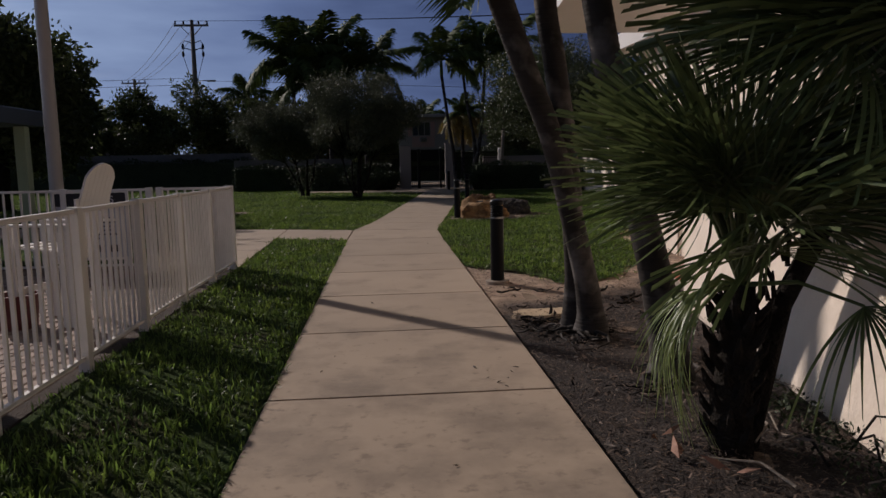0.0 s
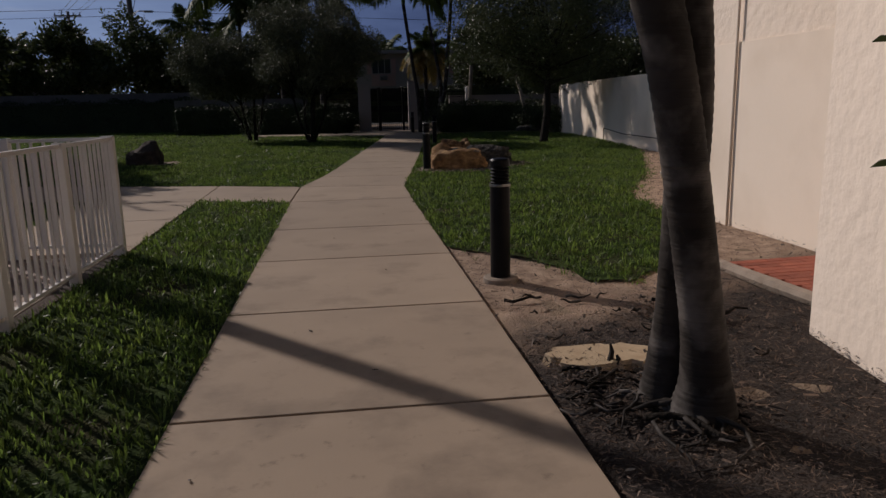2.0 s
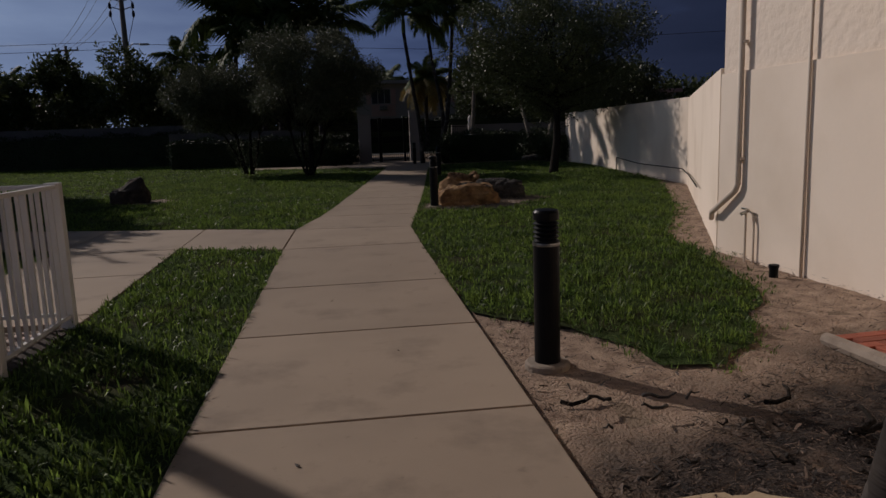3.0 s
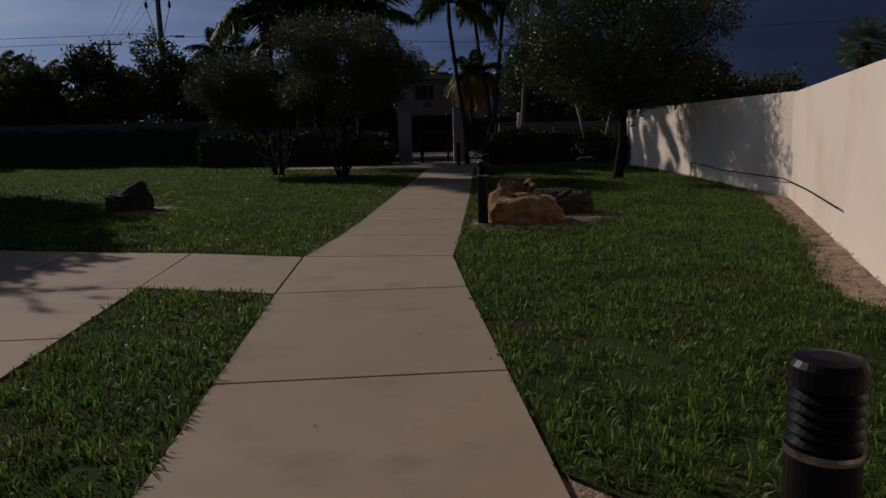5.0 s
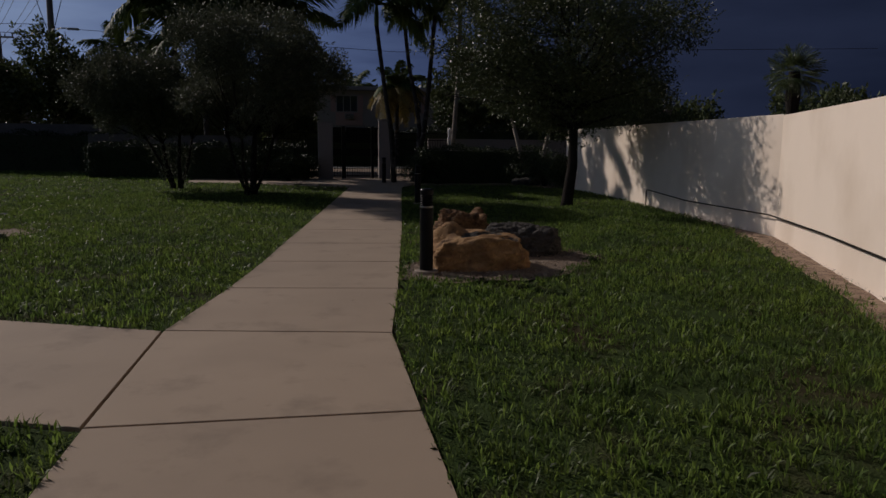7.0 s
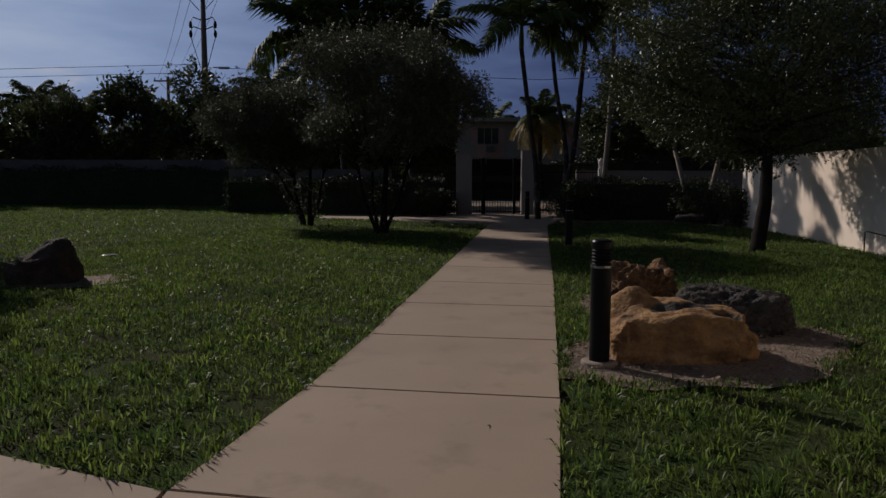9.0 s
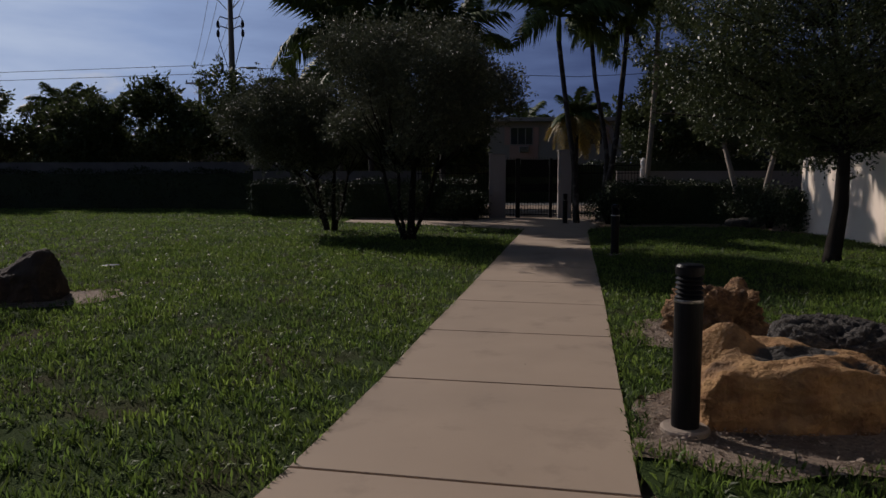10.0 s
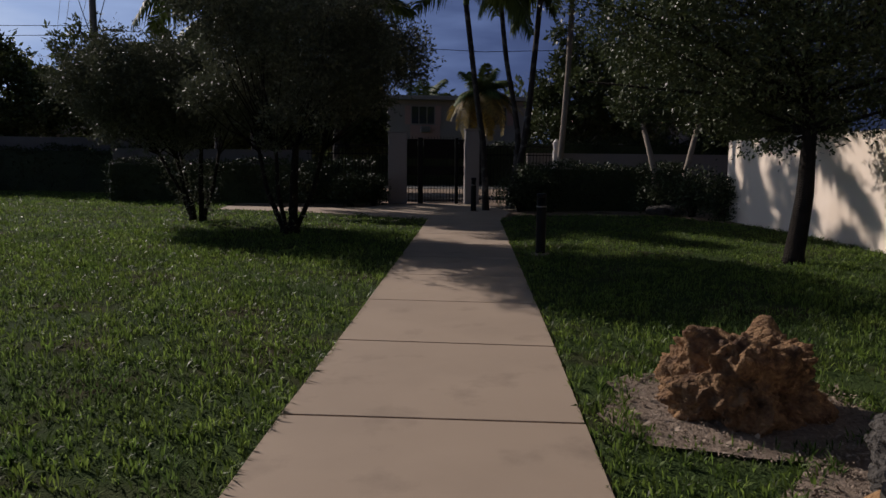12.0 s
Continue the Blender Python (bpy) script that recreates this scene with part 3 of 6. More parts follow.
for i, (nm, pad) in enumerate((("gravel_bed", PAD_A), ("gravel_bed", PAD_B), ("gravel_bed", PAD_C))):
    sheet(nm, ragged(pad, 0.16, 0.2, i), -0.003, M_GRAVEL, 0.014, 0.15, 7 + i, "sandy gravel patch round the rocks", "gravel")


def blades(name, rng, x, y, length, width, label, tuft=0.0, per=1):
    """Bent blades; with per > 1 each place carries a tuft that leans outwards."""
    if per > 1:
        tone = rng.uniform(0.55, 1.35, len(x))
        x, y, tone = np.repeat(x, per), np.repeat(y, per), np.repeat(tone, per)
    else:
        tone = np.ones(len(x))
    n = len(x)
    a = rng.uniform(0, 2 * np.pi, n)
    lean = rng.uniform(0.1, 1.25, n)
    L = length * rng.uniform(0.5, 1.2, n) * tone
    L = L * (0.68 + 0.4 * (np.sin(x * 1.9 + np.sin(y * 1.3)) * np.cos(y * 2.1 + np.sin(x * 1.7)) * 0.5 + 0.5) + 0.3 * (np.sin(x * 7.3 + 2 * np.sin(y * 4.1)) * np.cos(y * 6.7 + 2 * np.sin(x * 3.9)) * 0.5 + 0.5))
    r = tuft * rng.uniform(0, 1, n)
    base = np.stack([x + np.cos(a) * r, y + np.sin(a) * r, np.full(n, -0.022)], 1)
    flat = np.stack([np.cos(a), np.sin(a), np.zeros(n)], 1)
    b = a + np.pi / 2 + rng.normal(0, 0.5, n)
    side = np.stack([np.cos(b), np.sin(b), rng.normal(0, 0.25, n)], 1) * width * rng.uniform(0.7, 1.3, n)[:, None]
    up = np.array([0, 0, 1.0])
    mid = base + up * (L * 0.55 * np.cos(lean * 0.6))[:, None] + flat * (L * 0.55 * np.sin(lean * 0.6))[:, None]
    tip = mid + up * (L * 0.45 * np.cos(lean * 1.35))[:, None] + flat * (L * 0.45 * np.sin(lean * 1.35))[:, None]
    low = base + side * 0.2
    v = np.stack([mid + side, tip, mid - side, low], 1).reshape(-1, 3)
    ob = new(name, np_mesh(name, v, np.arange(n * 4).reshape(-1, 4), M_GRASS))
    return tagged(ob, label, "grass", kind="stuff")


def shrunk(poly, k=0.93):
    cx, cy = sum(p[0] for p in poly) / len(poly), sum(p[1] for p in poly) / len(poly)
    return [(cx + (x - cx) * k, cy + (y - cy) * k) for x, y in poly]


rng = np.random.default_rng(11)
yy = np.arange(-8, 37, 0.2)
EDGE_L, EDGE_R = (yy, [path_edge(q, -1) for q in yy]), (yy, [path_edge(q, 1) for q in yy])
HOLES = [ragged(shrunk(PAD_A, 0.9), 0.12, 0.15, 21), ragged(shrunk(PAD_B, 0.8), 0.12, 0.15, 22), ragged(shrunk(PAD_C, 0.72), 0.12, 0.15, 23)]
gx, gy = [], []
for poly, zone, density in ((STRIP, STRIP, 330), (LAWN_L, [(-7, 16.3), (2, 16.3), (2, 34), (-7, 34)], 310), (PATCH, [(-9, 11), (-4, 11), (-4, 17), (-9, 17)], 80), (LAWN_R, LAWN_R, 320)):
    x, y = scatter(rng, zone, density, HOLES)
    k = inside(poly, x, y)
    k &= (x < np.interp(y, *EDGE_L) - 0.012) | (x > np.interp(y, *EDGE_R) + 0.012)
    # thin and worn places
    k &= rng.uniform(0, 1, len(x)) < 0.84 + 0.3 * np.sin(x * 2.7 + 1.3 * np.sin(y * 1.9)) * np.sin(y * 2.3)
    bare = np.sin(x * 1.7 + 1.1 * np.sin(y * 0.9)) * np.sin(y * 2.1 + 1.3 * np.sin(x * 1.2))
    k &= (bare < 0.84) | (rng.uniform(0, 1, len(x)) < 0.3)
    x, y = x[k], y[k]
    keep = rng.uniform(0, 1, len(x)) < np.clip(1.25 - np.maximum(y - 19, 0) * 0.06, 0.28, 1.0)
    gx.append(x[keep]), gy.append(y[keep])
blades("grass", rng, np.concatenate(gx), np.concatenate(gy), 0.076, 0.0064, "coarse green mown grass blades in tufts", 0.042, 5)
x, y = scatter(rng, LAWN_L, 46, HOLES)
k = (x < -7) | (y > 28)
x, y = x[k], y[k]
blades("grass", rng, x, y, 0.08, 0.011, "coarse green mown grass of the far lawn", 0.09, 5)
x, y = scatter(rng, LAWN_R, 260)
a, r = rng.uniform(0, 2 * np.pi, len(x)), np.abs(rng.normal(0, 0.19, len(x)))
x, y = x + np.cos(a) * r, y + np.sin(a) * r
k = ~inside(LAWN_R, x, y) & inside(BED, x, y) & (x > 1.05)
blades("grass", rng, x[k], y[k], 0.06, 0.0045, "straggling grass at the lawn's worn edge", 0.04, 8)
# untrimmed tufts over the path's edges
tx, ty = [], []
for side in (-1, 1):
    for yy in np.arange(0.5, 34, 0.012):
        if (side > 0 and yy < 10.2) or (side < 0 and 14.2 < yy < 16.5):
            continue
        tx.append(path_edge(yy, side) + side * abs(rng.normal(0, 0.02)))
        ty.append(yy + rng.uniform(-0.03, 0.03))
tx, ty = np.array(tx), np.array(ty)
k = rng.uniform(0, 1, len(tx)) < 0.25 + 0.75 * (np.sin(ty * 3.1 + 2 * np.sin(ty * 1.3)) * np.sin(ty * 7.7) > 0.1)
blades("grass", rng, tx[k], ty[k], 0.07, 0.004, "ragged grass tufts along the path edge")


# ---- the main path and walkways ----
def slab_row(parent, corners, drop=0.12):
    bm = bmesh.new()
    prism(bm, corners, -drop, 0.0, 0.0035)
    return part("slab", bm, M_CONC, parent)


path = tagged(new("path"), "tan concrete path of large slabs with grooved joints", "path", kind="structure")
joints = [(y, y) for y in (-6.63, -4.8, -2.97, -1.14, 0.69, 2.52, 4.35, 6.18, 8.01, 9.84, 11.67)] + [(14.29, 14.26), (16.43, 16.09), (18.23, 17.96), (20.03, 19.78), (21.84, 21.57), (23.69, 23.36)]
while joints[-1][0] < 35.5:
    joints.append((joints[-1][0] + 1.83, joints[-1][1] + 1.82))
G = 0.0115
for (l0, r0), (l1, r1) in zip(joints, joints[1:]):
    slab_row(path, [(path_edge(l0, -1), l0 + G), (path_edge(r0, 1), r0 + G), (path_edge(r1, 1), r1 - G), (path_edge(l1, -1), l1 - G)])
end_l, end_r = joints[-1]
walkway = tagged(new("walkway"), "tan concrete walkway branching from the path to the pool gate", "path", kind="structure")
slab_row(walkway, [(-2.47 + G, 14.86), (-0.94 - G, 14.30), (-0.91 - G, 16.42), (-2.5 + G, 17.05)])
ys = [10.72, 11.02, 12.95, 14.85, 17.05]
for a, b in zip(ys, ys[1:]):
    slab_row(walkway, [(-4.2, a + G), (-2.37 - (a - 10.7) * 0.02 - G, a + G), (-2.37 - (b - 10.7) * 0.02 - G, b - G), (-4.2, b - G + (0.5 if b > 17 else 0))])
slab_row(walkway, [(-9.5, 16.9), (-4.2 - G, 15.4), (-4.2 - G, 17.55), (-9.5, 19.3)])
slab_row(walkway, [(-22, 19.1), (-9.5 - G, 16.9), (-9.5 - G, 19.3), (-22, 21.8)])
back_walk = tagged(new("back_walk"), "tan concrete walk in front of the gate", "path", kind="structure")
slab_row(back_walk, [(path_edge(end_l, -1), end_l + G), (path_edge(end_r, 1), end_r + G), (4.4, 39.2), (4.2, 43.4), (1.0, 43.4), (-0.2, 40.9), (-0.2, 38.0)])
slab_row(back_walk, [(-4.6, 40.2), (-1.88, 39.1), (-0.21, 38.02), (-0.21, 40.88), (-2, 41.1), (-4.6, 41.7)])

# ---- street beyond the gate ----
bm = bmesh.new()
box(bm, (-140, 58.0, -0.3), (140, 63.4, -0.035))
tagged(link_bm("road", bm, M_ROAD), "dark asphalt street beyond the gate", "road", kind="structure")
sheet("verge", [(-140, 63.5), (140, 63.5), (140, 74), (-140, 74)], -0.03, M_TURF, 0, 1, 12, "grass verge across the street", "lawn")


# ---- building beside the path ----
building = tagged(new("building"), "cream stucco single-storey building with a flat projecting roof", "building", kind="structure")


def wall_run(name, a, b, thick, z0, z1, material, parent, label=""):
    """An upright wall from a to b; its thickness lies to the right of the way from a to b."""
    (ax, ay), (bx, by) = a, b
    d = Vector((bx - ax, by - ay)).normalized()
    n = Vector((d.y, -d.x)) * thick
    bm = bmesh.new()
    prism(bm, [(ax, ay), (ax + n.x, ay + n.y), (bx + n.x, by + n.y), (bx, by)], z0, z1, 0.01)
    ob = link_bm(name, bm, material)
    ob.parent = parent
    return tagged(ob, label) if label else ob


wall_run("wall_front", (1.45, -3.0), (2.95, 6.95), 0.3, -0.2, 3.25, M_STUCCO, building, "rough cream stucco wall")
wall_run("wall_return", (3.25, 6.95), (4.62, 7.15), 0.3, -0.2, 3.25, M_STUCCO, building)
wall_run("wall_recess", (4.62, 7.16), (4.5, 12.5), 0.3, -0.2, 2.1, M_WALL, building, "smooth cream lower wall")
wall_run("wall_recess_upper", (4.645, 7.16), (4.525, 12.48), 0.3, 2.104, 3.42, M_STUCCO, building, "rough cream stucco above a ledge")
wall_run("wall_end", (4.83, 12.2), (14.0, 12.7), 0.3, -0.2, 3.4, M_STUCCO, building)
wall_run("wall_rear", (14.0, 12.5), (14.0, -3.0), 0.3, -0.2, 3.3, M_STUCCO, building)
wall_run("wall_side", (14.0, -3.0), (1.46, -3.0), 0.3, -0.2, 3.25, M_STUCCO, building)
bm = bmesh.new()
prism(bm, [(1.0, -4), (14.5, -4), (14.5, 9.9), (2.05, 9.9)], 3.26, 3.6, 0.02)
part("roof", bm, M_WHITE, building, "white fascia of the flat roof")
bm = bmesh.new()
prism(bm, [(4.15, 9.92), (14.5, 9.92), (14.5, 13.4), (4.05, 13.4)], 3.43, 3.72, 0.02)
part("roof_recess", bm, M_WHITE, building)
# entrance patch of bricks in the recess
bricks = tagged(new("brick_patio"), "red brick patio in the recess with a pale edge", "patio", kind="structure")
bm = bmesh.new()
box(bm, (-0.098, -0.0465, -0.05), (0.098, 0.0465, 0.0), 0.003)
brick_me = bpy.data.meshes.new("brick")
bm.to_mesh(brick_me)
bm.free()
brick_me.materials.append(M_BRICK)
ux, uy = Vector((0.996, 0.08)), Vector((-0.08, 0.996))
for i in range(7):
    for j in range(13):
        c = Vector((3.40, 7.45)) + ux * (0.13 + i * 0.201 + (j % 2) * 0.1) + uy * (0.06 + j * 0.1)
        if c.x > 4.5:
            continue
        ob = new("brick", brick_me)
        ob.matrix_basis = pose(c.x, c.y, 0.02 + random.uniform(-0.0015, 0.0015), 0, 0, math.degrees(math.atan2(ux.y, ux.x)) + random.uniform(-0.6, 0.6))
        ob.parent = bricks
bm = bmesh.new()
a, b = Vector((3.40, 7.35)), Vector((3.30, 8.75))
tube(bm, [(a.x, a.y, 0.0), ((a.x + b.x) / 2 - 0.03, (a.y + b.y) / 2, 0.005), (b.x, b.y, 0.0)], [0.055, 0.06, 0.05], 8)
part("edging", bm, M_KERB, bricks, "rough pale mortar edging")

# pipes on the recessed wall
def wx(y):
    return 4.62 - (y - 7.16) * 0.0225


pipe = thing("downspout", "cream painted downspout with an elbow on the wall", "pipe")
bm = bmesh.new()
y = 12.0
tube(bm, [(wx(y) - 0.05, y, 3.42), (wx(y) - 0.05, y, 0.82), (wx(y) - 0.055, y + 0.05, 0.74), (4.42, 12.5, 0.45), (4.55, 12.75, 0.34)], [0.034] * 5, 10)
part("pipe", bm, M_PIPE, pipe, smooth=True)
for z in (1.1, 2.4):
    bm = bmesh.new()
    box(bm, (wx(y) - 0.055, y - 0.055, z), (wx(y), y + 0.055, z + 0.03), 0.003)
    part("bracket", bm, M_PIPE, pipe)
conduit = thing("conduit_pipe", "thin cream vertical conduit on the wall", "pipe")
bm = bmesh.new()
y = 10.85
tube(bm, [(wx(y) - 0.025, y, 3.42), (wx(y) - 0.025, y, 1.2), (wx(y) - 0.028, y - 0.01, -0.1)], [0.018] * 3, 8)
part("pipe", bm, M_PIPE, conduit, smooth=True)
tap = thing("garden_tap", "thin standpipes with a small tap at the wall", "tap")
bm = bmesh.new()
y = 11.8
tube(bm, [(wx(y) - 0.06, y, -0.1), (wx(y) - 0.06, y, 0.52)], [0.014] * 2, 8)
part("standpipe", bm, M_PIPE, tap)
bm = bmesh.new()
tube(bm, [(wx(y) - 0.03, y - 0.12, -0.1), (wx(y) - 0.03, y - 0.12, 0.36), (wx(y) - 0.03, y - 0.09, 0.5), (wx(y) - 0.05, y - 0.02, 0.55)], [0.012] * 4, 8)
part("standpipe", bm, M_PIPE, tap)
bm = bmesh.new()
tube(bm, [(wx(y) - 0.12, y, 0.5), (wx(y) - 0.03, y, 0.53)], [0.02, 0.02], 8)
box(bm, (wx(y) - 0.09, y - 0.05, 0.55), (wx(y) - 0.06, y + 0.05, 0.57), 0.003)
part("valve", bm, M_CHROME, tap, "small metal valve")
cap = thing("drain_cap", "short black drain pipe stub in the sand", "drain", at=(4.25, 10.9, -0.03))
bm = bmesh.new()
lathe(bm, [(0.045, -0.1), (0.045, 0.09), (0.052, 0.09), (0.052, 0.12), (0.03, 0.125)], 14)
part("stub", bm, M_BLACK, cap)

# ---- garden wall ----
gw = tagged(new("garden_wall"), "tall smooth cream garden wall", "wall", kind="structure")
wall_run("wall_south", (4.50, 12.52), (8.78, 22.0), 0.2, -0.2, 2.17, M_WALL, gw)
wall_run("wall_north", (8.78, 22.0), (10.21, 37.1), 0.2, -0.2, 2.19, M_WALL, gw)
hose = thing("irrigation_pipe", "thin dark pipe running low along the wall", "pipe")
bm = bmesh.new()
tube(bm, [(9.25, 28.2, -0.05), (9.25, 28.2, 0.42), (9.2, 28.0, 0.44), (8.98, 25.6, 0.34), (8.65, 22.0, 0.36), (7.3, 18.9, 0.42), (6.0, 16.0, 0.44)], [0.014] * 7, 6)
part("pipe", bm, M_BARK2, hose)


# ---- pool fence ----
def picket_panel(parent, a, b, z0=0.03, z1=1.22, step=0.121):
    a, b = Vector(a), Vector(b)
    L = (b - a).length
    d = (b - a) / L
    m = Matrix.Translation((a.x, a.y, 0)) @ Matrix.Rotation(math.atan2(d.y, d.x), 4, "Z")
    n = max(1, round(L / 1.33))
    for i in range(n + 1):
        bm = bmesh.new()
        s = i * L / n
        box(bm, (s - 0.042, -0.042, -0.06), (s + 0.042, 0.042, z1 + 0.012), 0.004, m)
        part("post", bm, M_WHITE, parent)
    for z, h in ((z0 + 0.05, 0.03), (z1 - 0.035, 0.035)):
        bm = bmesh.new()
        box(bm, (0, -0.02, z), (L, 0.02, z + h), 0.003, m)
        part("rail", bm, M_WHITE, parent)
    base = None
    for i in range(n):
        s0, s1 = i * L / n, (i + 1) * L / n
        k = round((s1 - s0) / step)
        for j in range(1, k):
            s = s0 + (s1 - s0) * j / k
            if base is None:
                bm = bmesh.new()
                box(bm, (-0.012, -0.012, z0 + 0.06), (0.012, 0.012, z1 - 0.01))
                base = bpy.data.meshes.new("picket")
                bm.to_mesh(base)
                bm.free()
                base.materials.append(M_WHITE)
            ob = new("picket", base)
            ob.matrix_basis = m @ Matrix.Translation((s, 0, 0))
            ob.parent = parent


fence = thing("pool_fence", "white painted metal picket fence round the pool deck", "fence")
picket_panel(fence, (-2.42, -2.68), (-2.42, 10.62))
fence2 = thing("pool_fence", "white painted metal picket fence across the deck's end", "fence")
picket_panel(fence2, (-2.47, 10.66), (-3.45, 10.68))
picket_panel(fence2, (-3.6, 10.68), (-9.7, 10.74))
bm = bmesh.new()
box(bm, (-2.54, -6, -0.2), (-2.39, 10.72, -0.012), 0.01)
tagged(link_bm("kerb", bm, M_MULCH), "narrow dirty footing under the fence", "kerb", kind="structure")

# deck of pavers
deck = tagged(new("pool_deck"), "pool deck of weathered brown pavers", "deck", kind="structure")
bm = bmesh.new()
box(bm, (-0.098, -0.048, -0.05), (0.098, 0.048, 0.0), 0.005)
pav = bpy.data.meshes.new("paver")
bm.to_mesh(pav)
bm.free()
pav.materials.append(M_PAVER)
rest = []
for i in range(70):
    for j in range(110):
        x, y = -2.66 - i * 0.103, -0.6 + j * 0.206 / 2 * 1.0
        if j % 2:
            continue
        yy = y + (0.103 if i % 2 else 0.0)
        if yy > 10.5:
            continue
        z = random.uniform(-0.004, 0.004)
        if i < 10 and 4.0 < yy < 10.2:
            ob = new("paver", pav)
            ob.matrix_basis = pose(x, yy, z, 0, 0, 90 + random.uniform(-0.8, 0.8))
            ob.parent = deck
        else:
            rest.append((x, yy, z))
r = np.array(rest)
c = np.array([(-0.048, -0.098, 0), (0.048, -0.098, 0), (0.048, 0.098, 0), (-0.048, 0.098, 0), (-0.051, -0.101, -0.03), (0.051, -0.101, -0.03), (0.051, 0.101, -0.03), (-0.051, 0.101, -0.03)])
v = (r[:, None, :] + c[None]).reshape(-1, 3)
fq = np.array([(0, 1, 2, 3), (0, 4, 5, 1), (1, 5, 6, 2), (2, 6, 7, 3), (3, 7, 4, 0)])
q = (np.arange(len(r))[:, None, None] * 8 + fq[None]).reshape(-1, 4)
ob = new("paver_field", np_mesh("paver_field", v, q, M_PAVER2))
ob.parent = deck
tagged(ob, kind="stuff")
bm = bmesh.new()
box(bm, (-9.9, -6, -0.2), (-2.56, 10.6, -0.02))
part("bedding", bm, M_KERB, deck)


# ---- chairs, sign and pole on the deck ----
def tall_chair(at, rz, label):
    """A bar-height garden chair with a fan back of slats; it faces along +x."""
    ch = thing("adirondack_chair", label, "chair", "tall white chairs on the pool deck", at, rz)
    for sx, sy in ((0.30, 0.27), (0.30, -0.27), (-0.24, 0.24), (-0.24, -0.24)):
        bm = bmesh.new()
        box(bm, (sx - 0.05, sy - 0.014, 0), (sx + 0.05, sy + 0.014, 0.98 if sx > 0 else 0.92), 0.004)
        part("leg", bm, M_WHITE, ch)
    for k in range(5):
        bm = bmesh.new()
        box(bm, (-0.22 + k * 0.105, -0.26, 0.72 + k * 0.012), (-0.22 + k * 0.105 + 0.09, 0.26, 0.742 + k * 0.012), 0.003)
        part("seat_slat", bm, M_WHITE, ch)
    def arch(q):
        return 0.99 - 0.22 * (1 - math.sqrt(max(0.0, 1 - (q / 0.245) ** 2)))

    for k in range(7):
        q = (k - 3) * 0.066
        bm = bmesh.new()
        prof = [(q * 0.82 - 0.026, 0.0), (q * 0.82 + 0.026, 0.0), (q + 0.031, 0.55), (q + 0.0315, arch(q + 0.0315)), (q, arch(q)), (q - 0.0315, arch(q - 0.0315)), (q - 0.031, 0.55)]
        fr = [bm.verts.new((0.0, p[0], p[1])) for p in prof]
        bk = [bm.verts.new((-0.022, p[0], p[1])) for p in prof]
        bm.faces.new(fr)
        bm.faces.new(list(reversed(bk)))
        for i in range(7):
            bm.faces.new((fr[i], bk[i], bk[(i + 1) % 7], fr[(i + 1) % 7]))
        bmesh.ops.recalc_face_normals(bm, faces=bm.faces[:])
        bmesh.ops.transform(bm, matrix=pose(-0.22, 0, 0.64, 0, -20, 0), verts=bm.verts[:])
        part("back_slat", bm, M_WHITE, ch)
    for s in (-1, 1):
        bm = bmesh.new()
        box(bm, (-0.42, s * 0.31 - 0.065, 0.98), (0.36, s * 0.31 + 0.065, 1.005), 0.008)
        part("armrest", bm, M_WHITE, ch)
    for z, x in ((0.30, 0.28), (0.62, -0.2), (1.16, -0.42)):
        bm = bmesh.new()
        box(bm, (x - 0.012, -0.27, z), (x + 0.012, 0.27, z + 0.075), 0.003)
        part("crossbar", bm, M_WHITE, ch)
    return ch


tall_chair((-3.38, 7.12, 0), 168, "tall white slatted garden chair with a rounded back")
tall_chair((-4.3, 5.6, 0), 205, "tall white slatted garden chair near the fence")
tub = thing("storage_tub", "dark red plastic tub standing on the deck", "tub", at=(-3.7, 6.9, 0.004))
bm = bmesh.new()
lathe(bm, [(0.17, 0), (0.2, 0.30), (0.22, 0.30), (0.22, 0.33), (0.19, 0.33), (0.16, 0.05)], 18)
part("body", bm, M_REDP, tub)

sign = thing("pool_sign", "black and grey pool notice board in a white frame", "sign", at=(-4.32, 10.76, 0))
bm = bmesh.new()
box(bm, (-0.62, -0.10, 0.98), (0.38, -0.075, 1.165), 0.002)
part("header_panel", bm, M_SIGN, sign, "black header panel")
bm = bmesh.new()
box(bm, (-0.62, -0.10, 0.22), (0.38, -0.075, 0.975), 0.002)
part("text_panel", bm, M_SIGNGREY, sign, "grey panel with rows of small writing")
for lo, hi in (((-0.66, -0.11, 1.17), (0.42, -0.07, 1.205)), ((-0.66, -0.11, 0.18), (0.42, -0.07, 0.215)), ((-0.66, -0.11, 0.2154), (-0.624, -0.07, 1.1696)), ((0.384, -0.11, 0.2154), (0.42, -0.07, 1.1696))):
    bm = bmesh.new()
    box(bm, lo, hi, 0.002)
    part("frame_bar", bm, M_WHITE, sign)
cu = bpy.data.curves.new("lettering", "FONT")
cu.body, cu.size, cu.extrude = "RULES", 0.15, 0.001
cu.materials.append(M_LETTER)
ob = new("lettering", cu)
ob.matrix_basis = pose(-0.20, -0.102, 1.02, 90, 0, 0)
ob.parent = sign
for i in range(8):
    bm = bmesh.new()
    w = random.uniform(0.55, 0.86)
    box(bm, (-0.55, -0.104, 0.90 - i * 0.058), (-0.55 + w, -0.1005, 0.92 - i * 0.058))
    part("text_bar", bm, M_SIGN, sign)
for i in range(4):
    bm = bmesh.new()
    box(bm, (-0.45 + i * 0.19, -0.104, 0.30), (-0.34 + i * 0.19, -0.1005, 0.40))
    part("text_bar", bm, M_SIGN, sign)

